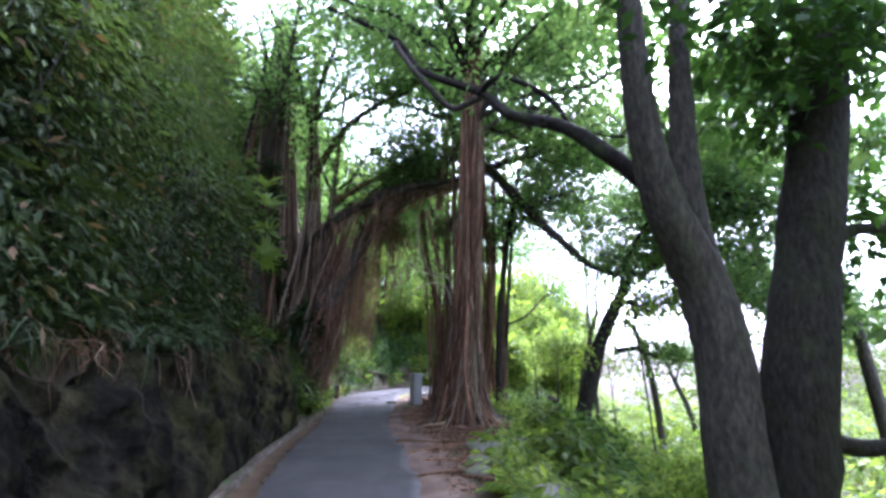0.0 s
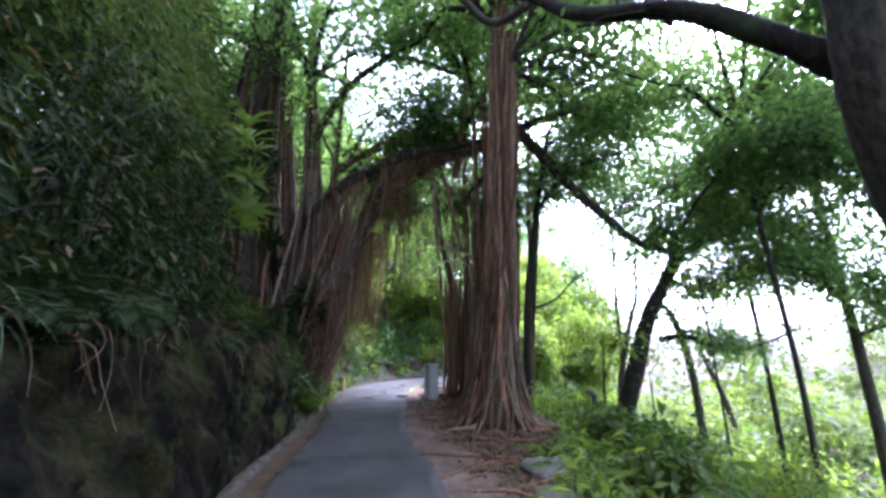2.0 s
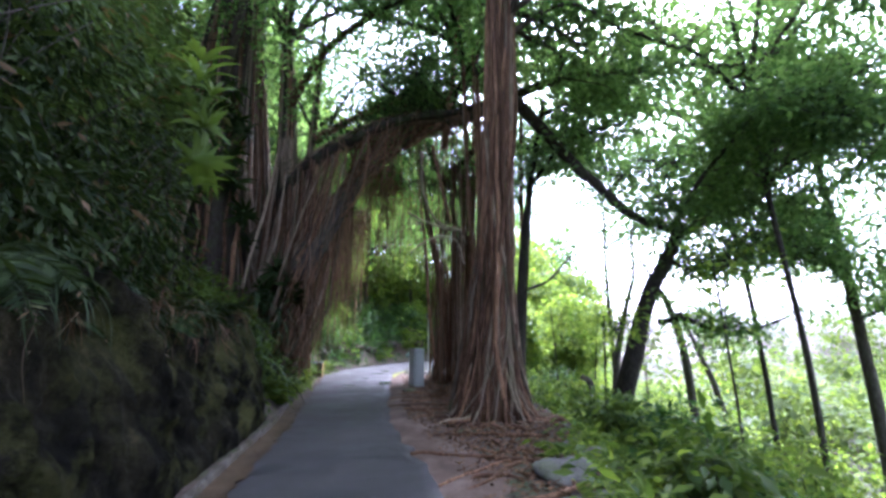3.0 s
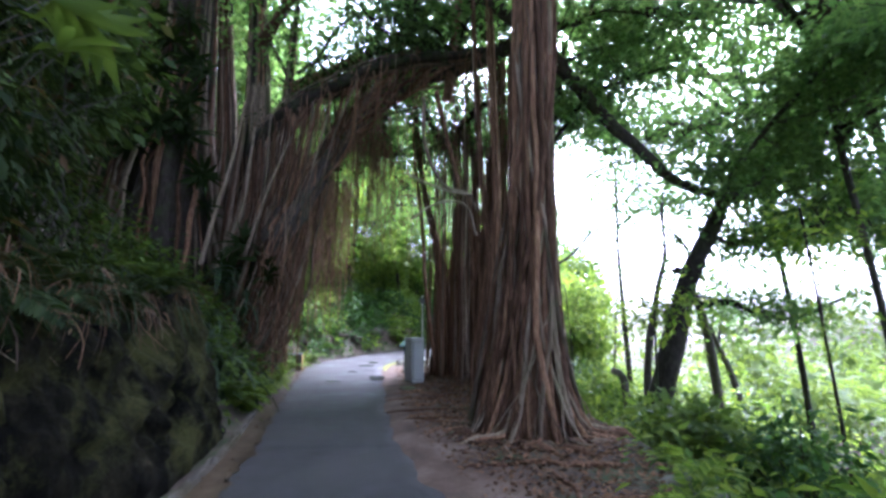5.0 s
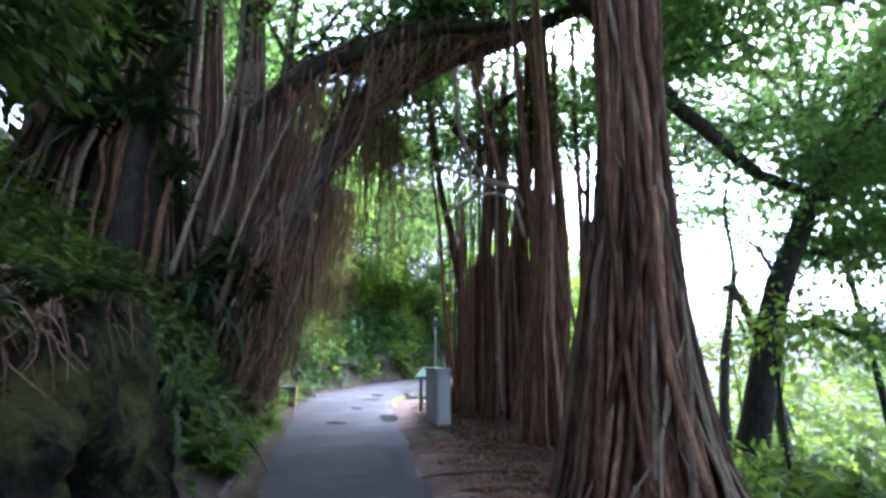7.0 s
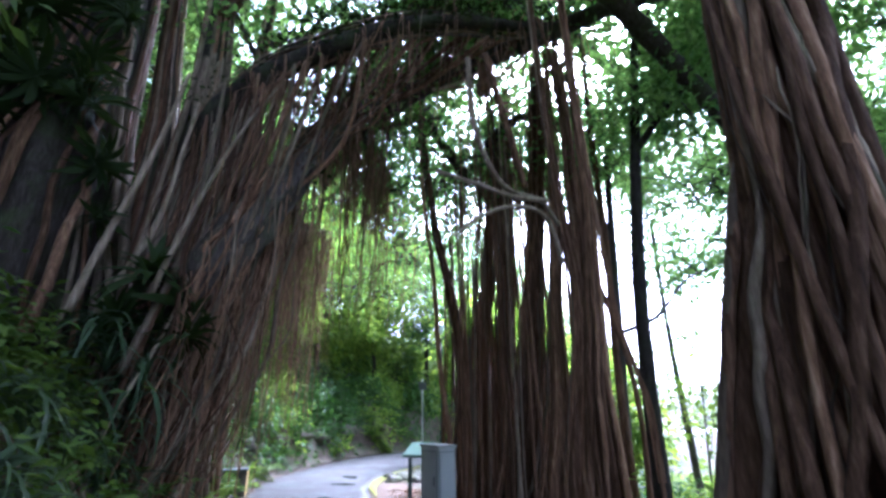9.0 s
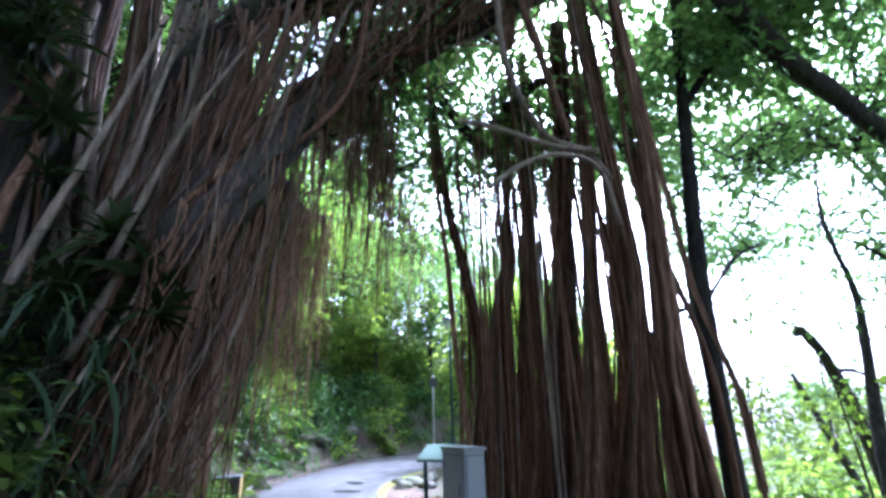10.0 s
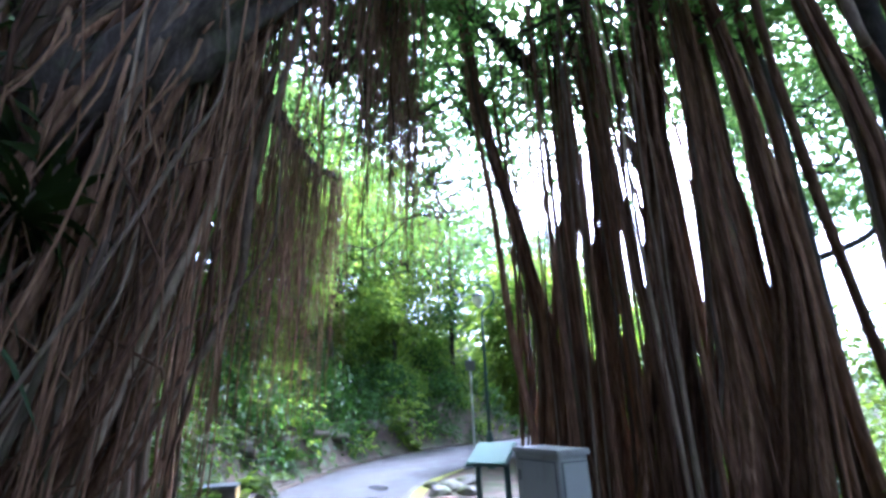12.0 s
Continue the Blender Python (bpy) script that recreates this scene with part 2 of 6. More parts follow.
class Geo:
    def __init__(self):
        self.v, self.f, self.n = [], [], 0

    def add(self, v, *faces):
        v = np.asarray(v, float).reshape(-1, 3)
        for f in faces:
            self.f.append(np.asarray(f, int) + self.n)
        self.v.append(v)
        self.n += len(v)
        return self

    def tube(self, points, r0, r1=None, steps=12, sides=7, wob=0.0, radii=None, flute=0.0, ribs=0.0):
        p = curve(points, steps)
        r = np.interp(np.linspace(0, 1, steps), np.linspace(0, 1, len(radii)), radii) if radii is not None else np.linspace(r0, r0 if r1 is None else r1, steps)
        t = unit(np.gradient(p, axis=0))
        ref = np.array((0.0, 1.0, 0.0)) if abs(t[:, 1]).mean() < 0.7 else np.array((1.0, 0.0, 0.0))
        a = unit(np.cross(t, ref))
        b = np.cross(t, a)
        ang = np.linspace(0, 2 * np.pi, sides, endpoint=False)
        rr = r[:, None] * np.ones(sides)
        if wob:
            rr = rr * (1 + wob * rng.normal(size=(steps, 1)) * 0.6 + wob * rng.normal(size=(steps, sides)) * 0.6)
        if flute:
            ph = rng.uniform(0, 6.3, 3)
            rr = rr * (1 + flute * (np.sin(ang * 3 + ph[0]) * 0.5 + np.sin(ang * 5 + ph[1]) * 0.5 + np.sin(ang * 8 + ph[2]) * 0.3))
        if ribs:
            ph = np.cumsum(rng.normal(0, 0.25, (steps, 4)), 0) + rng.uniform(0, 6, 4)
            for q, fr in enumerate((5, 8, 11, 17)):
                rr = rr * (1 - ribs * (0.9 - np.abs(np.sin(ang[None] * fr / 2 + ph[:, q:q + 1]))) * (0.5 if fr < 9 else 0.32))
        v = p[:, None] + rr[..., None] * (np.cos(ang)[:, None] * a[:, None] + np.sin(ang)[:, None] * b[:, None])
        i, j = np.meshgrid(np.arange(steps - 1), np.arange(sides), indexing="ij")
        k = (j + 1) % sides
        q = np.stack([i * sides + j, i * sides + k, (i + 1) * sides + k, (i + 1) * sides + j], -1).reshape(-1, 4)
        self.add(v, q)
        self.f.append(np.arange(sides)[::-1][None] + self.n - steps * sides)
        self.f.append(np.arange(sides)[None] + self.n - sides)
        return self

    def leaves(self, c, axis, size, wide=0.4, fold=0.25):
        """One folded four-sided leaf at each centre, along its axis."""
        c, axis = np.asarray(c, float), unit(np.asarray(axis, float))
        n = len(c)
        size = np.broadcast_to(size, n)[:, None]
        side = unit(np.cross(axis, UP + rng.normal(0, 0.45, (n, 3))))
        nor = np.cross(side, axis)
        w = size * wide * 0.5
        v = np.stack([c, c + axis * size * 0.45 + side * w + nor * w * fold, c + axis * size - nor * size * 0.08, c + axis * size * 0.45 - side * w + nor * w * fold], 1)
        q = np.arange(n * 4).reshape(n, 4)
        return self.add(v, q[:, [0, 1, 2]], q[:, [0, 2, 3]])

    def strap(self, points, width, steps=7):
        """A long folded blade along a curve."""
        p = curve(points, steps)
        t = unit(np.gradient(p, axis=0))
        side = unit(np.cross(t, UP))
        w = width * np.interp(np.linspace(0, 1, steps), (0, 0.3, 0.8, 1), (0.5, 1, 0.7, 0.04))[:, None] * 0.5
        nor = np.cross(side, t)
        v = np.stack([p - side * w + nor * w * 0.35, p, p + side * w + nor * w * 0.35], 1)
        i, j = np.meshgrid(np.arange(steps - 1), np.arange(2), indexing="ij")
        return self.add(v, np.stack([i * 3 + j, i * 3 + j + 1, i * 3 + j + 4, i * 3 + j + 3], -1).reshape(-1, 4))

    def box(self, lo, hi, m=None):
        x, y, z = zip(lo, hi)
        v = np.array([(a, b, c) for c in z for b in y for a in x], float)
        if m is not None:
            v = np.array([m @ Vector(p) for p in v])
        return self.add(v, [(0, 2, 3, 1), (4, 5, 7, 6), (0, 1, 5, 4), (2, 6, 7, 3), (0, 4, 6, 2), (1, 3, 7, 5)])

    def mesh(self, name, mat, origin=(0, 0, 0), smooth=True):
        v = np.vstack(self.v) - np.asarray(origin, float)
        me = bpy.data.meshes.new(name)
        size = np.concatenate([np.full(len(f), f.shape[1]) for f in self.f])
        loops = np.concatenate([f.ravel() for f in self.f])
        me.vertices.add(len(v))
        me.vertices.foreach_set("co", v.astype(np.float32).ravel())
        me.loops.add(len(loops))
        me.loops.foreach_set("vertex_index", loops.astype(np.int32))
        me.polygons.add(len(size))
        me.polygons.foreach_set("loop_start", (np.cumsum(size) - size).astype(np.int32))
        me.polygons.foreach_set("use_smooth", np.full(len(size), smooth))
        me.update(calc_edges=True)
        me.materials.append(mat)
        return me


def thing(name, label, category, at=(0, 0, 0), group="", kind=""):
    ob = new(name)
    ob.location = at
    ob.empty_display_size = 0.1
    return tagged(ob, label, category, group, kind)


def part(name, geo, mat, parent, label="", origin=None, smooth=True, kind=""):
    """One mesh under a thing or a part; its points are given in the world."""
    if origin is None:
        origin = parent.location if parent.parent is None else parent.parent.location
    ob = new(name, geo.mesh(name, mat, origin, smooth))
    ob.parent = parent
    return tagged(ob, label, kind=kind)


def solid(name, geo, mat, label, category="", kind="", group="", smooth=True, at=(0, 0, 0)):
    ob = new(name, geo.mesh(name, mat, at, smooth))
    ob.location = at
    return tagged(ob, label, category, group, kind)


def bevelled(lo, hi, edge, m=None):
    """A box with bevelled edges, as a Geo."""
    bm = bmesh.new()
    bmesh.ops.create_cube(bm, size=1)
    for v in bm.verts:
        v.co = [a + (b - a) * (c + 0.5) for a, b, c in zip(lo, hi, v.co)]
    bmesh.ops.bevel(bm, geom=bm.edges[:], offset=edge, segments=2, affect="EDGES")
    if m is not None:
        bm.transform(m)
    bm.verts.index_update()
    g = Geo()
    g.add([v.co[:] for v in bm.verts])
    g.f = [np.array([[v.index for v in f.verts]]) for f in bm.faces]
    bm.free()
    return g


def jitter(n, s):
    return rng.normal(0, s, (n, 3))


def clumps(geo, centres, per, spread, size, wide=0.4, droop=0.3, flat=0.6):
    """Leaves in loose sprays round each centre, pointing outwards and a little down."""
    c = np.repeat(np.asarray(centres, float), per, 0)
    n = len(c)
    off = rng.normal(0, 1, (n, 3)) * np.array((1, 1, flat)) * spread
    ax = unit(off + jitter(n, spread * 0.6)) + np.array((0, 0, -droop))
    return geo.leaves(c + off, ax, size * rng.uniform(0.6, 1.3, n), wide)

# ---- plan: the two edges of the path, the verge and the slopes ----
LEFT = np.array([(-0.2, -14), (-1.0, -6), (-1.55, 0), (-2.2, 5.75), (-2.72, 8.6), (-3.13, 12), (-3.55, 14.3), (-4.17, 18.4), (-4.8, 23), (-4.45, 26.6), (-2.48, 32.2), (0.5, 36), (6, 41), (18, 50), (40, 62)])
RIGHT = np.array([(1.9, -14), (1.05, -6), (0.45, 0), (-0.26, 5.75), (-0.66, 8.6), (-1.35, 12), (-1.62, 14.3), (-1.87, 18.4), (-2.05, 22.6), (-1.2, 26.2), (0.8, 29), (3.5, 32), (8.5, 36.5), (20, 46), (42, 58)])


def across(line, x, y):
    """Distance to the left of a line (right: minus), and how far along it."""
    best, side, along = np.full(x.shape, 1e9), np.zeros(x.shape), np.zeros(x.shape)
    run = 0.0
    for a, b in zip(line[:-1], line[1:]):
        d = b - a
        ln = np.hypot(*d)
        s = np.clip(((x - a[0]) * d[0] + (y - a[1]) * d[1]) / ln ** 2, 0, 1)
        dx, dy = x - a[0] - s * d[0], y - a[1] - s * d[1]
        q = np.hypot(dx, dy)
        near = q < best
        best = np.where(near, q, best)
        side = np.where(near, np.sign(d[0] * dy - d[1] * dx), side)
        along = np.where(near, run + s * ln, along)
        run += ln
    return best * side, along


def step(a, b, v):
    t = np.clip((v - a) / (b - a), 0, 1)
    return t * t * (3 - 2 * t)


def ripple(x, y, k):
    return np.sin(x * 1.7 * k + 1.3 * np.sin(y * 0.9 * k)) * 0.5 + np.sin(y * 2.3 * k + 1.1 * np.sin(x * 1.3 * k + 2)) * 0.5


KERB = 0.36


def verge(y):
    return np.interp(y, (-10, 0, 6, 9, 11, 14, 20, 26, 40), (1.2, 1.0, 0.85, 1.3, 2.5, 3.2, 3.4, 3.0, 1.2))


def ground(x, y):
    x, y = np.broadcast_arrays(np.asarray(x, float), np.asarray(y, float))
    dl, _ = across(LEFT, x, y)
    dr, _ = across(RIGHT, x, y)
    b = np.maximum(dl - KERB, 0)
    cliff = 1.75 * step(0.5, 1.45, b) + np.maximum(b - 1.3, 0) * 0.85
    earth = 1.0 * step(0, 1.1, b) + np.maximum(b - 0.6, 0) * 0.85
    up = cliff + (earth - cliff) * step(12.2, 13.6, y)
    up = np.where(up > 9, 9 + (up - 9) * 0.25, up)
    up = np.where(up > 16, 16 + (up - 16) * 0.02, up)
    up = up * (1 - 0.85 * step(46, 66, y))
    d = np.maximum(-dr - verge(y), 0)
    down = -0.55 * d * step(0, 0.8, d)
    down = np.where(down < -5, -5 + (down + 5) * 0.5, down)
    down = np.maximum(down, -12)
    rough = ripple(x, y, 1.0) * 0.06 + ripple(x + 3, y - 5, 2.7) * 0.03
    soft = np.clip(b * 2, 0, 1) + np.clip(d * 1.5, 0, 1) + 0.25 * np.clip(-dr - 0.25, 0, 1)
    lift = 0.03 * np.clip(-dr * 2.5, 0, 1)
    return up + down + rough * soft + lift - 0.03


def span(*runs):
    return np.unique(np.concatenate([np.arange(a, b, s) for a, b, s in runs]))


def sheet(xs, ys, fz):
    X, Y = np.meshgrid(xs, ys)
    g = Geo()
    i, j = np.meshgrid(np.arange(len(ys) - 1), np.arange(len(xs) - 1), indexing="ij")
    w = len(xs)
    g.add(np.stack([X, Y, fz(X, Y)], -1), np.stack([i * w + j, i * w + j + 1, (i + 1) * w + j + 1, (i + 1) * w + j], -1).reshape(-1, 4))
    return g


gx = span((-1500, -200, 200), (-200, -40, 20), (-40, -8, 1.0), (-8, 4, 0.13), (4, 14, 0.4), (14, 60, 2), (60, 200, 20), (200, 1600, 200))
gy = span((-1500, -200, 200), (-200, -20, 20), (-20, -2, 1.0), (-2, 30, 0.16), (30, 45, 0.5), (45, 90, 3), (90, 200, 20), (200, 1600, 200))
solid("ground", sheet(gx, gy, ground), SOIL, "brown leaf-strewn soil of a wooded hillside", "ground", "structure")


# the path: an asphalt strip with a ragged outer edge
def strip(a, b, z, seg=0.25, ragged=(0.0, 0.0), cols=9, y0=-99, y1=999):
    n = int(np.hypot(*np.diff(a, axis=0).T).sum() / seg)
    P, Q = curve(np.c_[a, 0 * a[:, :1]], n)[:, :2], curve(np.c_[b, 0 * b[:, :1]], n)[:, :2]
    d = unit(Q - P)
    P = P + d * (ragged[0] * rng.normal(size=(n, 1)))
    wave = np.convolve(rng.normal(size=n), np.hanning(9) / 2.2, 'same')[:, None] + rng.normal(size=(n, 1)) * 0.12
    Q = Q + d * ragged[1] * wave
    keep = (P[:, 1] > y0) & (P[:, 1] < y1)
    P, Q = P[keep], Q[keep]
    s = np.linspace(0, 1, cols)[None, :, None]
    v = P[:, None] * (1 - s) + Q[:, None] * s
    zz = np.full(v.shape[:2] + (1,), z)
    return np.concatenate([v, zz], -1)


def lofted(v):
    n, w = v.shape[:2]
    i, j = np.meshgrid(np.arange(n - 1), np.arange(w - 1), indexing="ij")
    return Geo().add(v, np.stack([i * w + j, i * w + j + 1, (i + 1) * w + j + 1, (i + 1) * w + j], -1).reshape(-1, 4))


v = strip(LEFT, RIGHT, 0.0, 0.2, (0.0, 0.045), 13)
v[:, :, 2] += 0.012 * np.sin(np.linspace(0, np.pi, 13)) + 0.004 * ripple(v[..., 0], v[..., 1], 2)
skirt = v[:, -1:].copy()
skirt[:, :, 2] = -0.06
road = solid("road", lofted(np.concatenate([v, skirt], 1)), ASPHALT, "worn grey asphalt footpath with cracks and damp patches", "road", "structure")

# joints and cracks across the asphalt, and damp patches
for y0, x0, x1, wv in ((9.6, -2.6, -1.0, 0.05), (11.9, -2.95, -1.5, 0.06), (14.15, -3.35, -1.75, 0.03), (16.0, -3.5, -1.95, 0.08), (18.7, -3.9, -2.2, 0.05), (21.5, -4.3, -2.3, 0.07)):
    n = 26
    xs = np.linspace(x0, x1, n)
    ys = y0 + np.cumsum(rng.normal(0, wv * 0.22, n))
    w = 0.011 + 0.012 * rng.random(n)
    z = 0.0175 + 0 * xs
    part("crack", lofted(np.stack([np.c_[xs, ys - w, z], np.c_[xs, ys + w, z]], 1)), TAR, road, "dark crack across the asphalt", smooth=False)
for px, py, rx, ry in ((-2.75, 23.4, 0.3, 0.22), (-2.6, 24.9, 0.22, 0.3), (-3.0, 21.2, 0.16, 0.2), (-3.2, 18.6, 0.2, 0.15), (-2.1, 19.3, 0.25, 0.5)):
    a = np.linspace(0, 2 * np.pi, 22, endpoint=False)
    k = 1 + 0.3 * np.sin(a * 2 + px) + 0.12 * rng.normal(size=22)
    g = Geo().add(np.c_[px + rx * k * np.cos(a), py + ry * k * np.sin(a), np.full(22, 0.0185)])
    g.f.append(np.arange(22)[None])
    part("damp_patch", g, WET, road, "dark damp patch in the asphalt", smooth=False)

# kerb: a shallow brown gutter with a low concrete lip against the bank
dirs = unit(np.gradient(LEFT, axis=0))
outw = np.c_[-dirs[:, 1], dirs[:, 0]]
prof = ((0.27, -0.02), (0.275, 0.045), (0.285, 0.056), (0.34, 0.058), (0.352, 0.045), (0.4, -0.08))
n = 330
rows = []
for d, z in prof:
    p = curve(np.c_[LEFT + outw * d, np.zeros(len(LEFT))], n)
    p[:, 2] = z
    if z > 0.03:
        p[:, 2] += 0.012 * rng.normal(size=n)
        p[:, :2] += 0.008 * rng.normal(size=(n, 2))
    rows.append(p)
rows = np.stack(rows, 1)
solid("kerb", lofted(rows), CONCRETE, "low stained concrete kerb along the foot of the bank", "kerb", "structure", smooth=False)

rows = []
for d, z in ((-0.03, 0.018), (0.0, 0.008), (0.05, -0.008), (0.16, -0.014), (0.276, -0.006)):
    p = curve(np.c_[LEFT + outw * d, np.zeros(len(LEFT))], n)
    p[:, 2] = z + 0.003 * rng.normal(size=n)
    if d <= 0:
        p[:, :2] += outw[0] * (0.03 * np.sin(np.arange(n) * 0.7) + 0.03 * rng.normal(size=n))[:, None] * (d < 0)
    rows.append(p)
solid("trim_gutter", lofted(np.stack(rows, 1)), GUTTER, "shallow brown gutter stained with wet leaf soil", "gutter", "structure")

# trodden dirt between the asphalt and the roots
n = 190
r_in = curve(np.c_[RIGHT, 0 * RIGHT[:, :1]], n)[:, :2]
keep = (r_in[:, 1] > -6) & (r_in[:, 1] < 27)
r_in = r_in[keep]
dd = unit(np.gradient(r_in, axis=0))
o = np.c_[dd[:, 1], -dd[:, 0]]
wid = np.interp(r_in[:, 1], (-6, 5, 8, 12, 15, 22, 27), (0.7, 0.75, 0.85, 0.95, 1.0, 1.0, 0.7)) * (1 + 0.12 * rng.normal(size=len(r_in)))
cols = []
for s in (-0.06, 0.1, 0.3, 0.5, 0.7, 0.88, 1.0):
    p = r_in + o * (wid * s)[:, None]
    z = ground(p[:, 0], p[:, 1]) + (0.02 if s > 0 else 0.0) * (1 - s ** 6) - 0.012 * (s == 1.0) + 0.006 * rng.normal(size=len(p))
    cols.append(np.c_[p, z])
solid("trim_dirt_verge", lofted(np.stack(cols, 1)), DIRT, "bare trodden reddish dirt beside the asphalt", "verge", "structure")

# rock face at the foot of the bank
ys = np.arange(-9, 13.2, 0.09)
us = np.linspace(0, 1, 34)
Y, U = np.meshgrid(ys, us, indexing="ij")
lx = np.interp(Y, LEFT[:, 1], LEFT[:, 0]) - KERB - 0.03
lean = 0.12 + 0.62 * U ** 1.5
bulge = np.zeros(Y.shape)
for i in range(Y.shape[0]):
    for j in range(Y.shape[1]):
        p = Vector((Y[i, j] * 0.8, U[i, j] * 1.5, 3.1))
        bulge[i, j] = 0.30 * noise.noise(p) + 0.16 * noise.noise(p * 2.7) + 0.07 * noise.noise(p * 6.3) + 0.05 * noise.noise(p * 13) + 0.03 * noise.noise(p * 27)
        bulge[i, j] -= 0.12 * (1 - abs(noise.noise(Vector((Y[i, j] * 1.9, U[i, j] * 0.7, 8.2)))) * 6) if abs(noise.noise(Vector((Y[i, j] * 1.9, U[i, j] * 0.7, 8.2)))) < 0.16 else 0
top = 1.75 + 0.25 * np.sin(Y * 1.1) + 0.15 * np.sin(Y * 2.7 + 1)
end = step(12.2, 13.2, Y)
X = lx - lean - bulge * np.clip(U * 4, 0.15, 1) - end * 0.9 * U
Z = -0.05 + U * top * (1 - 0.55 * end)
X[:, -1] -= 0.6
Z[:, -1] -= 0.35
wall = lofted(np.stack([X, Y, Z], -1))
wall.f = [f[:, ::-1] for f in wall.f]
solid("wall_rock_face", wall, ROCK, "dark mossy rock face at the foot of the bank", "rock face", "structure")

# ---- trees ----
def strand(x, y, z0, z1, r, cx, cy, base, topr, drift, steps=22, run=0.0, fall=0.9):
    """Points of a root that climbs a column: wide at the foot, close to it above."""
    a0 = math.atan2(y - cy, x - cx)
    z = np.linspace(z0, z1, steps)
    k = topr + (base - topr) * np.exp(-(z - z0) / fall)
    a = a0 + drift * (z - z0) / 4 + np.cumsum(rng.normal(0, 0.07, steps))
    k = k * (1 + np.cumsum(rng.normal(0, 0.025, steps)))
    p = np.c_[cx + k * np.cos(a), cy + k * np.sin(a), z]
    if run:
        foot = []
        for s in (1.0, 0.6, 0.3):
            d = run * s
            fx, fy = cx + (base + d) * math.cos(a0 + 0.25 * s), cy + (base + d) * math.sin(a0 + 0.25 * s)
            foot.append((fx, fy, float(ground(fx, fy)) + 0.03 - 0.06 * (s == 1.0)))
        p = np.vstack([foot, p])
    return p


def root_column(tree, cx, cy, base, topr, z1, count, radii, mat, lean=(0, 0), core=0.8, run=0.3, fall=0.9, name="aerial_root", coremat=None):
    z0 = float(ground(cx, cy)) - 0.05
    bend = np.array((lean[0], lean[1], 0.0))
    zs = np.linspace(z0 - 0.1, z1, 12)
    pts = [(cx, cy, z) + bend * ((z - z0) / (z1 - z0)) for z in zs]
    g = Geo().tube(pts, 1, steps=34, sides=44, ribs=0.3, radii=[core * (topr + (base - topr) * math.exp(-(z - z0) / fall)) * (1 if z < z1 - 1 else 0.6) for z in zs], flute=0.1)
    part("trunk", g, coremat or mat, tree)
    for k in range(count):
        a = 2 * math.pi * (k + rng.uniform(-0.4, 0.4)) / count
        r = rng.uniform(*radii)
        p = strand(cx + math.cos(a), cy + math.sin(a), z0, z1 * rng.uniform(0.75, 1.0), r, cx, cy, base * rng.uniform(0.92, 1.12), topr * rng.uniform(0.95, 1.12), rng.normal(0, 0.9), run=rng.uniform(0, run) if rng.random() < 0.6 else 0, fall=fall * rng.uniform(0.7, 1.4))
        p = p + bend * np.clip((p[:, 2:] - z0) / (z1 - z0), 0, 1)
        n = len(p)
        part(name, Geo().tube(p, 1, steps=n + 2, sides=6, wob=0.06, radii=np.r_[r * 0.5, r * 1.1, np.full(n - 5, r), r * 0.8, r * 0.5, r * 0.15]), BARK_PALE if r < 0.045 and rng.random() < 0.3 else mat, tree)


def limb(tree, pts, r0, r1, mat, steps=26, sides=12, name="limb", wob=0.05, label=""):
    return part(name, Geo().tube(pts, r0, r1, steps, sides, wob, flute=0.05), mat, tree, label)


def branchlets(geo, pts, count, reach, r, rise=0.4, side=1.0):
    """Thin side branches along a limb; returns their ends and middles for leaves."""
    p = curve(pts, 40)
    out = []
    for _ in range(count):
        i = rng.integers(8, 40)
        d = unit(np.array((rng.normal(0, side), rng.normal(0, side), rng.normal(rise, 0.5))))
        ln = reach * rng.uniform(0.4, 1.0)
        mid = p[i] + d * ln * 0.5 + rng.normal(0, 0.12 * ln, 3)
        end = p[i] + d * ln + rng.normal(0, 0.1 * ln, 3)
        geo.tube([p[i], mid, end], r, r * 0.3, 6, 5)
        out += [end, mid, (end + mid) / 2 + rng.normal(0, 0.1, 3)]
    return out


def canopy(tree, centre, count, reach, rise, per=24, size=0.2, twigs=13, arc=(0, 6.283), r=0.1, mat=None):
    """Boughs that radiate from the top of a tree, with twigs and leaves."""
    g, e = Geo(), []
    cx, cy, cz = centre
    for k in range(count):
        a = arc[0] + (arc[1] - arc[0]) * (k + rng.uniform(0.2, 0.8)) / count
        d = np.array((math.cos(a), math.sin(a), 0))
        l = reach * rng.uniform(0.75, 1.1)
        z = rng.uniform(*rise)
        pts = [np.array(centre) + np.array((0, 0, rng.uniform(-1.2, 0.4))), np.array(centre) + d * l * 0.35 + np.array((0, 0, z * 0.55)), np.array(centre) + d * l * 0.7 + np.array((0, 0, z * 0.9)) + rng.normal(0, 0.3, 3), np.array(centre) + d * l + np.array((0, 0, z))]
        limb(tree, pts, r, r * 0.3, BARK_DARK, 18, 8, "bough")
        e += branchlets(g, pts, twigs, 1.9, 0.02, 0.25)
    part("twig_mass", g, BARK_DARK, tree, kind="stuff")
    part("crown", clumps(Geo(), e, per, 0.45, size, 0.5), mat or LEAF_CANOPY, tree, "canopy of small green leaves")


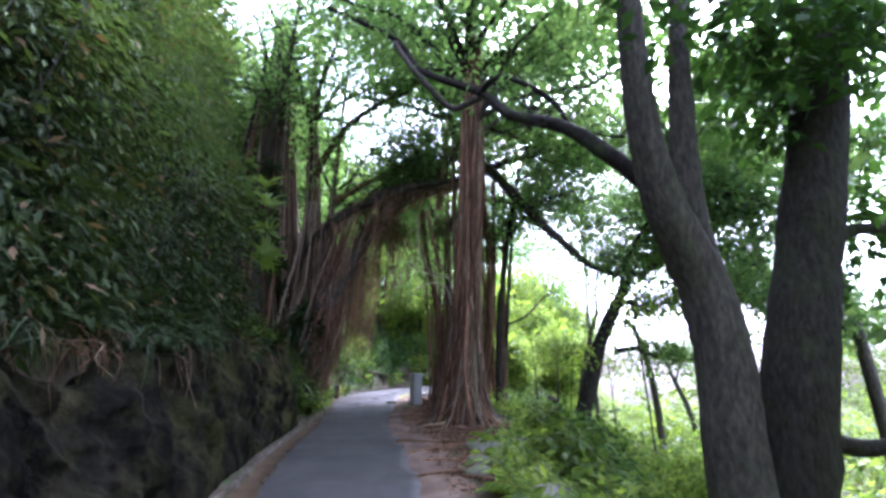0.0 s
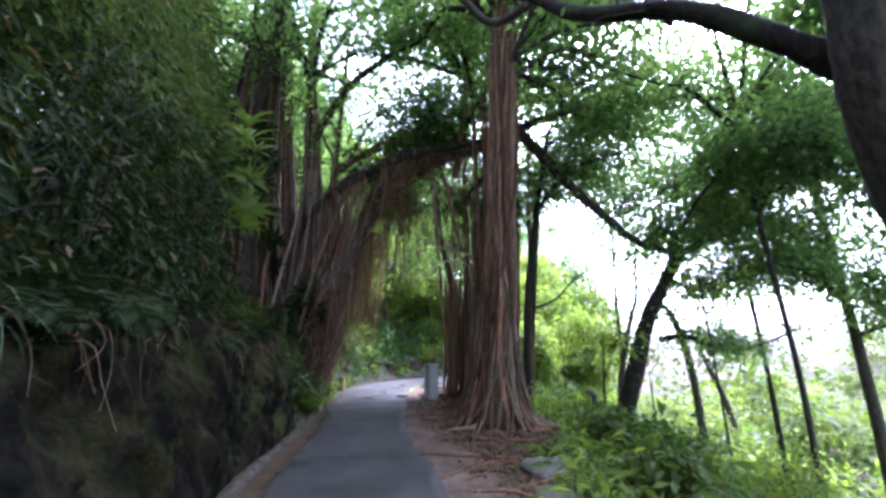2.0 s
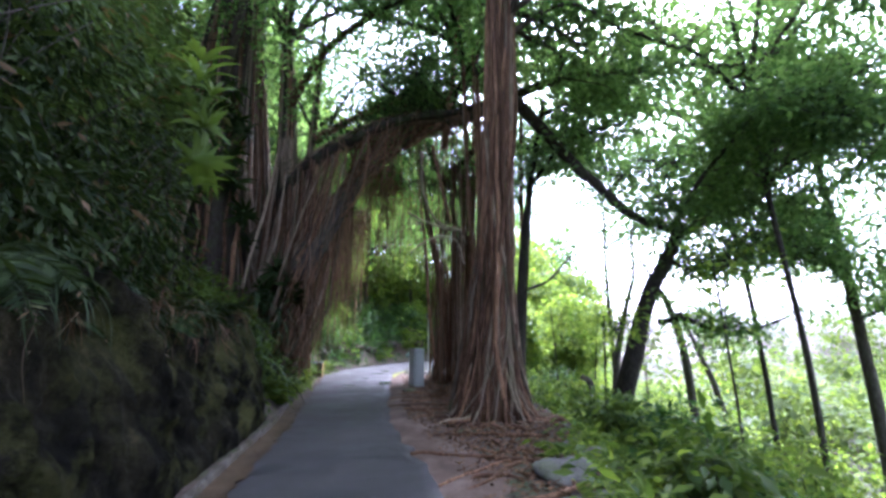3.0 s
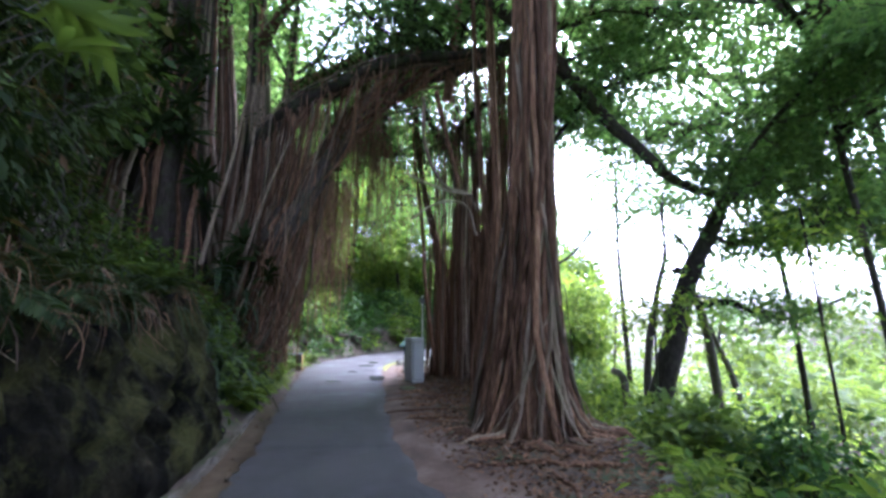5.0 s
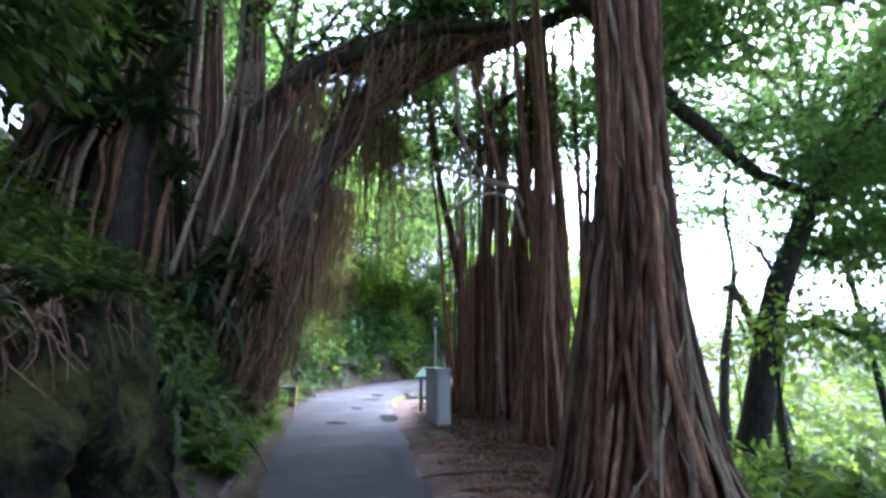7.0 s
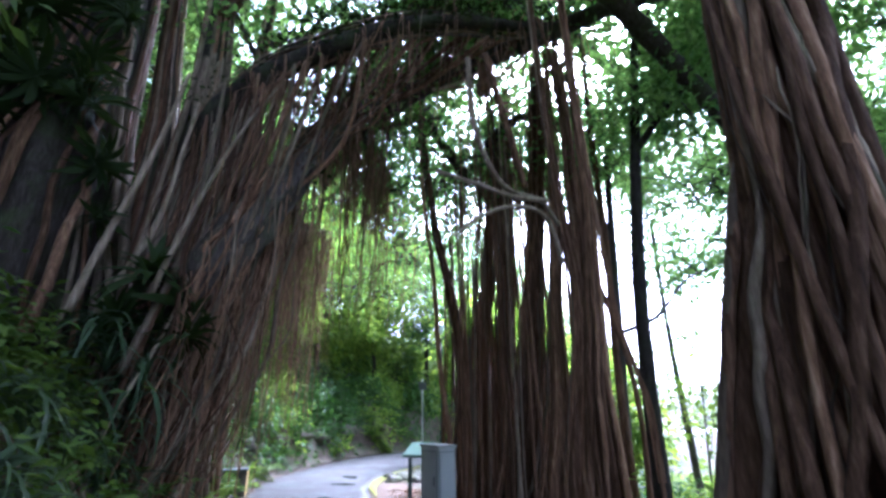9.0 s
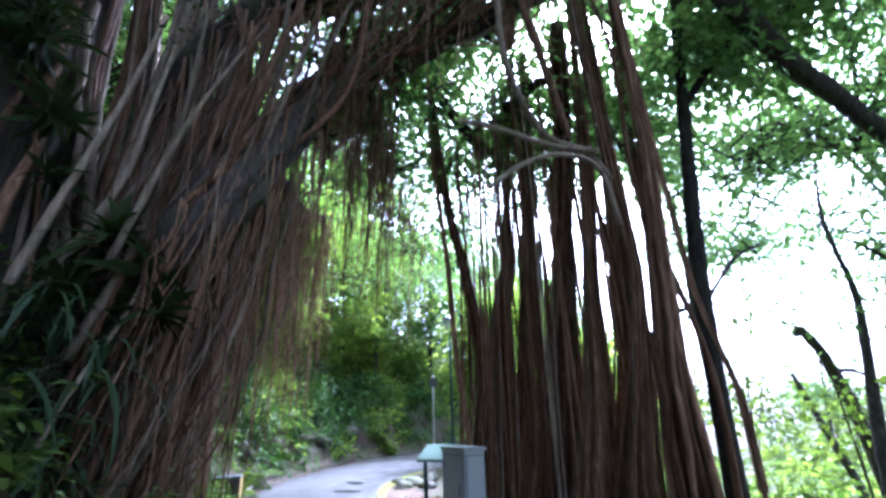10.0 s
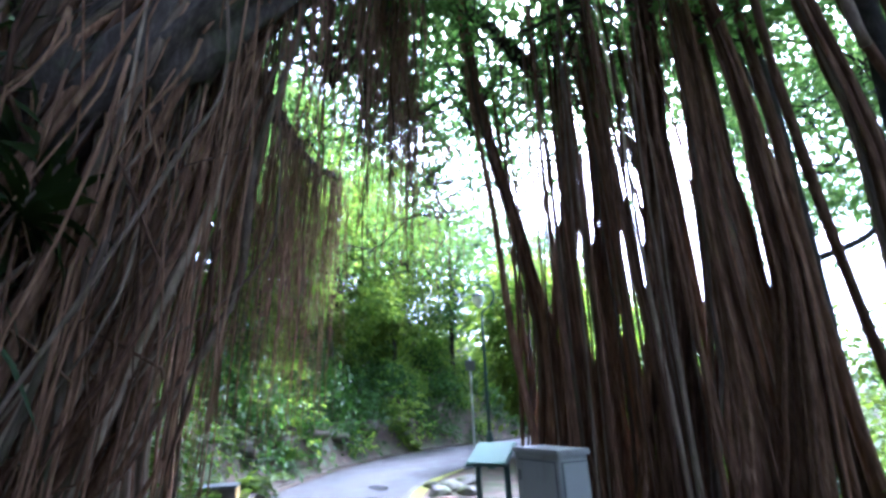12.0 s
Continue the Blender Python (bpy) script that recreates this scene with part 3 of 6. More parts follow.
# -- the column banyan beside the path
tree = thing("banyan_tree", "tall banyan column wrapped in brown aerial roots beside the path", "tree", (0.55, 12.5, 0))
root_column(tree, 0.52, 12.5, 0.78, 0.26, 11.5, 58, (0.025, 0.055), BARK_BANYAN, (0.5, 0.1), 0.93, 0.7, 0.95)
root_column(tree, -0.02, 13.15, 0.3, 0.15, 3.6, 14, (0.02, 0.045), BARK_BANYAN, (0.52, -0.6), 0.8, 0.3)
for k in range(16):
    a = rng.uniform(-3.3, 0.5)
    pts = []
    l = rng.uniform(0.8, 1.35)
    for d in (0.55, 0.75, 1.0, 1.3, 1.6, 2.0):
        a += rng.normal(0, 0.13)
        x, y = 0.55 + d * l / 1.9 * 1.15 * math.cos(a), 12.5 + d * l / 1.9 * 1.25 * math.sin(a)
        pts.append((x, y, float(ground(x, y)) + 0.34 * math.exp(-(d - 0.55) * 3.4) + rng.uniform(-0.01, 0.03) - 0.05 * (d > 1.9)))
    r = rng.uniform(0.014, 0.036)
    part("surface_root", Geo().tube(pts, r * 1.2, r * 0.5, 16, 6, 0.12), BARK_PALE if rng.random() < 0.25 else BARK_BANYAN, tree)
for k in range(30):
    a = rng.uniform(0, 6.283)
    r = rng.uniform(0.01, 0.026)
    p = strand(0.55 + math.cos(a), 12.5 + math.sin(a), 0.0, rng.uniform(2.0, 9.0), r, 0.52, 12.5, 0.9, 0.3, rng.normal(0, 1.6), run=rng.uniform(0.1, 0.6))
    p = p + np.array((0.5, 0.1, 0)) * np.clip(p[:, 2:] / 11.5, 0, 1)
    part("aerial_root", Geo().tube(p, r * 0.8, r * 0.4, 26, 5, 0.08), BARK_PALE, tree)
limb(tree, [(0.75, 12.5, 9.5), (1.6, 13.2, 11), (3.2, 14.5, 12.2), (5.5, 15.5, 12.8)], 0.2, 0.06, BARK_DARK)
limb(tree, [(0.75, 12.5, 10.2), (0.1, 13.0, 11.8), (-1.6, 13.8, 13.0), (-3.5, 14, 13.6)], 0.18, 0.05, BARK_DARK)
g = Geo()
ends = []
for pts in ([(0.75, 12.5, 9.5), (3.2, 14.5, 12.2), (5.5, 15.5, 12.8)], [(0.1, 13.0, 11.5), (-1.6, 13.8, 13.0), (-3.5, 14, 13.6)], [(0.75, 12.5, 10.5), (0.6, 11.5, 12.5), (0.4, 9, 13.5)], [(0.7, 12.5, 11), (2.5, 11, 12.5), (4.5, 9.5, 12.5)]):
    ends += branchlets(g, pts, 26, 2.2, 0.03)
part("twig_mass", g, BARK_DARK, tree, kind="stuff")
g = clumps(Geo(), ends, 28, 0.45, 0.19, 0.5)
part("crown", g, LEAF_CANOPY, tree, "green canopy of small leaves")
canopy(tree, (0.75, 12.6, 10.8), 10, 5.5, (0.8, 3.5), 34)
canopy(tree, (0.9, 12.6, 9.0), 6, 4.5, (-0.4, 2.0), 26, 0.18, 14, (-1.2, 1.2), 0.07)

# -- the row of root columns behind it
row = thing("banyan_tree", "banyan standing on a row of brown root columns", "tree", (0.3, 17.0, 0))
def rope(tree, pts, widths, count, rad, mat=BARK_BANYAN, top=9.6):
    """A column of twisted roots along a line: a ribbed core wrapped in strands that part near the ground."""
    pts = [np.array(p) for p in pts]
    gz = float(ground(pts[0][0], pts[0][1]))
    lead = (pts[-1] - pts[-2]) / max(pts[-1][2] - pts[-2][2], 0.2)
    line = [np.array((pts[0][0], pts[0][1], gz - 0.08))] + pts
    while line[-1][2] < top:
        lead = lead * np.array((0.55, 0.55, 1.0))
        line.append(line[-1] + lead * min(1.8, top - line[-1][2] + 0.01))
    w = np.array([widths[0] * 1.35, *widths] + [widths[-1]] * (len(line) - 1 - len(widths))) * 0.5
    n = 44
    p = curve(line, n)
    r = np.interp(np.linspace(0, len(w) - 1, n), np.arange(len(w)), w)
    part("trunk", Geo().tube(p, 1, steps=n, sides=26, radii=r * 0.62, flute=0.16, ribs=0.3), mat, tree)
    for k in range(count):
        q0 = rng.integers(0, 5) if rng.random() < 0.8 else 0
        q1 = rng.integers(24, n)
        a = 2 * math.pi * k / count + np.cumsum(rng.normal(0, 0.09, n))
        rr = r * rng.uniform(0.62, 1.0) * (1 + np.cumsum(rng.normal(0, 0.02, n)))
        if rng.random() < 0.35:
            rr = rr * np.interp(np.arange(n), (0, 12, 44), (rng.uniform(1.3, 2.2), 1.0, 1.0))
        q = p + np.c_[rr * np.cos(a), rr * np.sin(a), np.zeros(n)]
        q[0, 2] = float(ground(q[0, 0], q[0, 1])) - 0.06
        q = q[0 if q0 < 3 else q0:q1:2]
        t = rng.uniform(*rad)
        part("aerial_root", Geo().tube(q, t * 1.2, t * 0.7, len(q) + 4, 6, 0.09), BARK_PALE if t < 0.03 and rng.random() < 0.3 else mat, tree)


rope(row, [(-0.30, 20.60, 0.26), (-0.09, 20.60, 2.12), (-0.24, 20.60, 3.54), (-0.43, 20.60, 4.65), (-0.70, 20.60, 5.84)], (0.60, 0.50, 0.30, 0.28, 0.22), 11, (0.012, 0.04))
rope(row, [(0.19, 20.50, 0.24), (0.23, 20.50, 2.10), (0.32, 20.50, 3.51), (0.54, 20.50, 4.62), (0.67, 20.50, 6.49), (0.75, 20.50, 8.61)], (0.74, 0.54, 0.34, 0.26, 0.24, 0.22), 13, (0.012, 0.04))
rope(row, [(0.30, 19.80, 0.33), (0.51, 19.80, 2.03), (0.67, 19.80, 3.33), (0.80, 19.80, 4.36), (0.97, 19.80, 6.70)], (0.54, 0.40, 0.40, 0.36, 0.32), 11, (0.012, 0.04))
rope(row, [(0.49, 18.80, 0.45), (0.73, 18.80, 1.94), (0.90, 18.80, 3.07), (1.07, 18.80, 4.45), (1.35, 18.80, 6.60)], (0.78, 0.64, 0.59, 0.47, 0.47), 20, (0.012, 0.04))
rope(row, [(0.91, 18.30, 0.50), (1.10, 18.30, 1.88), (1.21, 18.30, 3.35), (1.36, 18.30, 4.69), (1.49, 18.30, 6.55)], (0.64, 0.50, 0.29, 0.23, 0.23), 14, (0.012, 0.04))
rope(row, [(1.29, 18.00, 0.51), (1.70, 18.00, 2.41), (1.77, 18.00, 3.67), (1.82, 18.00, 4.73), (1.75, 18.00, 6.22)], (0.57, 0.34, 0.28, 0.22, 0.20), 14, (0.012, 0.04))
rope(row, [(0.29, 16.00, 0.84), (0.42, 16.00, 1.70), (0.55, 16.00, 2.60), (0.60, 16.00, 3.26), (0.51, 16.00, 4.16)], (0.24, 0.19, 0.16, 0.12, 0.11), 9, (0.012, 0.04))
rope(row, [(0.55, 15.60, 0.85), (0.54, 15.60, 1.66), (0.60, 15.60, 2.48), (0.67, 15.60, 3.49), (0.74, 15.60, 4.38), (0.73, 15.60, 5.04)], (0.35, 0.30, 0.23, 0.18, 0.16, 0.14), 15, (0.012, 0.04))
rope(row, [(1.03, 15.40, 1.44), (0.95, 15.40, 1.95), (0.81, 15.40, 2.50), (0.76, 15.40, 2.97)], (0.07, 0.06, 0.06, 0.06), 2, (0.008, 0.02))
rope(row, [(1.49, 18.70, 0.41), (1.84, 18.70, 2.54), (1.92, 18.70, 3.95), (2.01, 18.70, 5.14)], (0.47, 0.36, 0.26, 0.22), 11, (0.012, 0.035))
# thinner stems between the columns and roots that lean in to them from the verge
for x0, y0, x1, y1, z1, r in ((-0.35, 20.3, -1.15, 20.6, 9.5, 0.06), (2.2, 18.2, 2.6, 18.4, 10, 0.08), (1.9, 19.6, 1.5, 19.4, 10, 0.05), (0.9, 19.9, 0.75, 20.0, 9.5, 0.05), (-0.05, 21.2, -0.3, 21.6, 9.5, 0.035), (0.05, 21.6, 0.1, 22.0, 9.5, 0.03), (0.15, 22.2, 0.0, 22.6, 9, 0.03), (1.2, 15.9, 0.5, 15.9, 8.0, 0.035), (1.5, 17.0, 0.8, 16.6, 8.5, 0.045)):
    z0 = float(ground(x0, y0)) - 0.05
    pts = [(x0 + (x1 - x0) * s + rng.normal(0, 0.05), y0 + (y1 - y0) * s + rng.normal(0, 0.05), z0 + (z1 - z0) * s) for s in (0, 0.25, 0.5, 0.75, 1)]
    part("root_stem", Geo().tube(pts, r, r * 0.75, 26, 8, 0.07), BARK_BANYAN, row)
for k in range(95):
    y0 = rng.uniform(18.0, 20.8)
    x0 = rng.uniform(-0.45, 2.1) - 0.12 * (y0 - 18)
    z0, z1 = float(ground(x0, y0)) - 0.05, rng.uniform(6.0, 9.5)
    s = np.linspace(0, 1, 6)[:, None]
    p = np.array((x0, y0, z0)) * (1 - s) + np.array((0.25 + (x0 - 0.25) * 0.8 + rng.normal(0, 0.12), 18.2 + (y0 - 18.2) * 0.75 + rng.normal(0, 0.2), z1)) * s + np.cumsum(rng.normal(0, 0.035, (6, 3)), 0)
    r = rng.choice((0.008, 0.012, 0.016, 0.024, 0.034))
    part("aerial_root", Geo().tube(p, r * 1.3, r * 0.6, 16, 5, 0.08), BARK_PALE if rng.random() < 0.3 else BARK_BANYAN, row)
limb(row, [(0.6, 15.6, 9.2), (1.8, 15.7, 8.2), (3.54, 16.0, 6.37), (4.18, 16.0, 5.77), (5.01, 16.0, 4.96), (5.8, 16.0, 4.6), (7.2, 16.3, 4.5)], 0.19, 0.08, BARK_DARK, 34)
# curling boughs where the columns meet
limb(row, [(-0.9, 15.6, 6.6), (-0.85, 15.6, 5.4), (-0.45, 15.75, 4.6), (0.1, 15.8, 4.4), (0.3, 15.7, 4.0)], 0.04, 0.03, BARK_PALE, name="looping_root")
limb(row, [(-1.3, 16.2, 5.0), (-0.9, 15.9, 4.7), (-0.3, 15.8, 4.45), (0.2, 15.7, 4.35)], 0.03, 0.035, BARK_PALE, name="looping_root")
limb(row, [(-1.2, 15.5, 3.7), (-0.8, 15.5, 4.0), (-0.35, 15.5, 4.15), (0.05, 15.5, 4.0), (0.25, 15.6, 3.4)], 0.025, 0.03, BARK_PALE, name="looping_root")
limb(row, [(-0.6, 15.7, 6.8), (-0.35, 15.7, 5.6), (-0.1, 15.8, 4.6)], 0.05, 0.05, BARK_BANYAN, name="looping_root")
limb(row, [(-2.2, 19, 8.0), (-0.8, 18.2, 8.5), (0.5, 16.8, 8.2), (2.4, 16.2, 8.9), (4.5, 16.2, 9.5), (7, 17, 10)], 0.22, 0.08, BARK_DARK)
limb(row, [(0.2, 18.7, 7.2), (1.4, 19.2, 8.4), (3.5, 20.5, 8.8), (6.5, 22, 9.2)], 0.12, 0.05, BARK_DARK)
limb(row, [(0.1, 20.1, 7), (-0.6, 20.6, 8.5), (-0.9, 21.4, 10)], 0.15, 0.08, BARK_DARK)
limb(row, [(0.9, 18, 10), (3.5, 20.4, 12.3), (6.7, 21.9, 12.0), (10.5, 20.5, 10.2), (14, 19, 9.6)], 0.22, 0.1, BARK_DARK, 40)
limb(row, [(-0.2, 17.3, 7.4), (0.1, 17.3, 10), (0.4, 17.6, 13)], 0.14, 0.07, BARK_BANYAN)
g, ends = Geo(), []
for pts, cnt in (([(0.5, 16.8, 8.2), (2.4, 16.2, 8.9), (4.5, 16.2, 9.5), (7, 17, 10)], 40), ([(1.4, 19.2, 8.4), (3.5, 20.5, 8.8), (6.5, 22, 9.2)], 34), ([(-0.6, 20.6, 8), (-0.9, 21.4, 10), (-2, 23, 11)], 30), ([(0.9, 17.2, 10), (0.6, 17.6, 13), (0.2, 18, 15)], 40), ([(-2.2, 19, 9.0), (-0.8, 18.2, 9.5), (0.5, 16.8, 9.2)], 24)):
    ends += branchlets(g, pts, cnt, 2.0, 0.025)
part("twig_mass", g, BARK_DARK, row, kind="stuff")
part("crown", clumps(Geo(), ends, 26, 0.45, 0.19, 0.5), LEAF_CANOPY, row, "green canopy of small leaves")
canopy(row, (0.8, 18.0, 11.0), 11, 6.0, (1.0, 4.5), 30)
canopy(row, (0.6, 19.0, 13.5), 8, 5.0, (1.0, 3.5))
canopy(row, (6.0, 21.2, 10.8), 8, 3.6, (-2.2, 0.4), 26, 0.16, 13, r=0.04)
canopy(row, (-0.6, 22.6, 8.4), 9, 3.2, (-1.0, 1.4), 19, 0.15, 12, r=0.05)
canopy(row, (-0.9, 25.5, 7.6), 8, 3.0, (-1.6, 0.4), 12, 0.16, 13, r=0.04)
canopy(row, (1.5, 20.8, 7.6), 8, 2.8, (-1.2, 0.8), 16, 0.15, 12, r=0.035)
canopy(row, (1.2, 22.6, 9.0), 8, 3.4, (-0.8, 1.6), 22, 0.17, 12, r=0.05)
canopy(row, (0.0, 18.3, 9.2), 7, 3.6, (-0.6, 1.6), 26, 0.16, 13, (1.2, 5.2), 0.06)

# -- the great banyan on the bank, whose limbs arch over the path
bank = thing("banyan_tree", "old banyan on the bank with arching limbs and hanging roots", "tree", (-5.6, 17.6, 2.0))
def bank_column(pts, r0, r1, count, rad, spread):
    pts = [(pts[0][0], pts[0][1], float(ground(*pts[0][:2])) - 0.5), *pts[1:]]
    p = curve(pts, 30)
    part("trunk", Geo().tube(pts, 1, steps=34, sides=40, radii=[r0 * 1.5, r0 * 1.1, r0, (r0 + r1) / 2, r1], flute=0.12, ribs=0.3), BARK_DARK, bank)
    for k in range(count):
        a = 2 * math.pi * k / count + rng.normal(0, 0.3)
        rr = np.interp(np.linspace(0, 1, 30), (0, 0.15, 0.4, 1), (spread * 1.3, spread, r0, r1)) * rng.uniform(0.95, 1.15)
        aa = a + np.cumsum(rng.normal(0, 0.05, 30))
        q = p + np.c_[rr * np.cos(aa), rr * np.sin(aa), np.zeros(30)]
        q = q[: rng.integers(20, 30)][::2]
        r = rng.uniform(*rad)
        part("aerial_root", Geo().tube(q, r * 1.1, r * 0.7, len(q), 7, 0.07), BARK_BANYAN if rng.random() < 0.5 else BARK_PALE, bank)


bank_column([(-5.35, 17.9, 1.6), (-5.3, 17.8, 4), (-5.3, 17.8, 7), (-5.5, 18, 10), (-5.7, 18, 13), (-5.6, 18, 17)], 0.3, 0.06, 36, (0.012, 0.04), 0.7)
bank_column([(-6.3, 18.6, 2.4), (-6.3, 18.6, 6), (-6.6, 18.6, 10), (-6.9, 18.4, 17)], 0.26, 0.06, 26, (0.012, 0.04), 0.55)
bank_column([(-7.35, 17.5, 3.4), (-7.3, 17.4, 5), (-7.2, 17.4, 6.5), (-7.0, 17.4, 9), (-6.9, 17.2, 16)], 0.85, 0.35, 46, (0.025, 0.07), 1.15)
bank_column([(-8.95, 16.6, 3.4), (-8.6, 16.6, 4.7), (-8.15, 16.6, 6.8), (-7.8, 16.6, 8.4), (-7.4, 16.8, 13)], 0.34, 0.12, 20, (0.02, 0.05), 0.5)
bank_column([(-5.3, 18.9, 1.0), (-5.0, 18.6, 4), (-4.7, 18.2, 6.5), (-4.5, 18, 9.5), (-4.2, 18, 15)], 0.13, 0.05, 18, (0.012, 0.035), 0.55)
ARCH = [(-5.2, 17.3, 5.6), (-4.65, 16.8, 6.25), (-3.9, 16.5, 6.75), (-3.0, 16.3, 7.2), (-2.0, 16.2, 7.65), (-0.9, 16.2, 7.95), (0.4, 16.5, 8.3), (1.6, 17.0, 9.1), (2.8, 17.4, 10.4)]
BOUGH = [(-5.2, 16.9, 2.0), (-4.6, 16.6, 3.0), (-4.1, 16.5, 3.8), (-3.6, 16.9, 5.0), (-3.1, 17.5, 6.3), (-2.5, 18.3, 7.6), (-1.8, 19.0, 8.7), (-0.7, 19.4, 9.7), (0.6, 19.2, 10.6)]
SIDE = [(-5.0, 18.0, 5.6), (-4.6, 19.4, 6.3), (-4.4, 21.2, 6.6), (-4.2, 23.2, 6.9), (-3.6, 25, 7.4)]
OVER = [(-2.6, 18.5, 7.1), (-2.3, 20.5, 7.9), (-1.8, 23, 8.3), (-0.6, 25.5, 8.8)]
limb(bank, ARCH, 0.22, 0.06, BARK_DARK, 40)
part("limb", Geo().tube(BOUGH, 1, steps=70, sides=40, wob=0.05, radii=[0.34, 0.36, 0.36, 0.32, 0.26, 0.2, 0.15, 0.12], flute=0.12, ribs=0.45), BARK_DARK, bank)
limb(bank, SIDE, 0.2, 0.07, BARK_DARK, 30)
limb(bank, OVER, 0.16, 0.06, BARK_DARK, 30)
limb(bank, [(-5.4, 17.8, 9), (-4.0, 17.4, 11), (-2.0, 17, 12.3), (0, 16.5, 13)], 0.16, 0.06, BARK_BANYAN)
limb(bank, [(-4.5, 18, 8), (-3.0, 18.6, 9.2), (-1.8, 18.5, 9.8), (-0.4, 18, 11)], 0.14, 0.06, BARK_BANYAN)
limb(bank, [(-7.2, 17, 9.5), (-6.4, 16, 11), (-5.6, 14.6, 12), (-4.6, 12.5, 13)], 0.15, 0.05, BARK_DARK)
# pale flowing roots that drape from the limbs to the bank
A, B = curve(ARCH, 60), curve(BOUGH, 60)
for k in range(270):
    s = rng.uniform(0, 0.32)
    src = A[int(s * 59)] if rng.random() < 0.62 else B[int(min(s + 0.12, 0.45) * 59)]
    src = src + rng.normal(0, 0.12, 3)
    fx = src[0] - rng.uniform(-0.1, 0.75)
    fx = min(fx, -4.7 - rng.uniform(0, 0.5))
    fy = src[1] + rng.normal(0.15, 0.35)
    fz = float(ground(fx, fy)) - 0.05
    foot = np.array((fx, fy, fz))
    u = np.linspace(0, 1, 7)[:, None]
    r = rng.choice((0.005, 0.007, 0.01, 0.013, 0.019, 0.032))
    stiff = 1.0 if r < 0.015 else 0.45
    path = src * (1 - u) + foot * u + np.array((0.2, -0.05, -0.25)) * np.sin(np.pi * u) + stiff * (rng.normal(0, 0.17, (7, 3)) + np.cumsum(rng.normal(0, 0.1, (7, 3)), 0)) * np.sin(np.pi * u)
    part("aerial_root", Geo().tube(path, r * 0.8, r * 1.2, 18, 5, 0.1), BARK_PALE if rng.random() < 0.4 else (ROOT_FINE if rng.random() < 0.5 else BARK_BANYAN), bank)
PALE = [(-5.18, 17.50, 7.81), (-5.22, 17.50, 6.97), (-5.18, 17.50, 5.78), (-5.32, 17.50, 4.64), (-5.53, 17.50, 3.33), (-5.66, 17.50, 2.42)]
for k in range(9):
    q = np.array(PALE) + rng.normal(0, 0.13, 3) * np.array((1, 0.5, 0)) + rng.normal(0, 0.05, (6, 3))
    r = rng.choice((0.03, 0.045, 0.06, 0.085))
    part("thick_root", Geo().tube(q, r * 0.75, r * 1.1, 30, 9, 0.07, flute=0.12), BARK_PALE, bank, "thick pale smooth root")
for pts, r in (([(-4.9, 16.7, 6.2), (-5.0, 16.6, 5.2), (-5.15, 16.4, 4.0), (-5.4, 16.2, 2.7)], 0.04), ([(-5.3, 17.0, 7), (-5.5, 16.8, 5.5), (-5.75, 16.5, 4.0), (-5.95, 16.3, 3.0)], 0.045), ([(-4.4, 16.3, 6.4), (-4.45, 16.2, 5.0), (-4.75, 16.1, 3.6), (-4.9, 15.9, 2.0)], 0.035), ([(-3.6, 16.4, 6.7), (-3.95, 16.2, 5.6), (-4.3, 16.1, 4.4), (-4.75, 15.9, 2.9)], 0.03)):
    pts = np.array(pts) + rng.normal(0, 0.07, (len(pts), 3))
    part("thick_root", Geo().tube(pts, r * 0.7, r * 1.25, 30, 10, 0.06, flute=0.1), BARK_PALE, bank, "thick pale smooth root")
for k in range(70):
    i = rng.integers(14, 52)
    a, b = A[i] + rng.normal(0, 0.12, 3), B[min(59, i + rng.integers(-6, 9))] + rng.normal(0, 0.15, 3)
    m = (a + b) / 2 + rng.normal(0, 0.22, 3) - np.array((0, 0, 0.2))
    r = rng.choice((0.008, 0.012, 0.018, 0.028, 0.04))
    part("aerial_root", Geo().tube([a, m, b], r, r * 0.8, 12, 5, 0.1), BARK_PALE if rng.random() < 0.3 else BARK_BANYAN, bank)
for line, thick, count in ((BOUGH, (0.38, 0.18), 120), (ARCH, (0.24, 0.12), 46)):
    line = curve(line, 60)
    for k in range(count):
        i0 = rng.integers(0, 30)
        i1 = min(59, i0 + rng.integers(10, 28))
        q = line[i0:i1:2]
        m = len(q)
        a = rng.uniform(0, 6.283) + np.cumsum(rng.normal(0.05, 0.16, m))
        rr = np.linspace(thick[0], thick[1], 60)[i0:i1:2] * rng.uniform(0.85, 1.1)
        q = q + np.c_[0.5 * rr * np.cos(a), 0.9 * rr * np.cos(a + 1.2), rr * np.sin(a)]
        r = rng.choice((0.008, 0.012, 0.016, 0.022, 0.03))
        part("aerial_root", Geo().tube(q, r, r * 0.7, m + 6, 6, 0.1), (BARK_BANYAN, BARK_DARK, BARK_PALE)[rng.integers(0, 3)], bank)
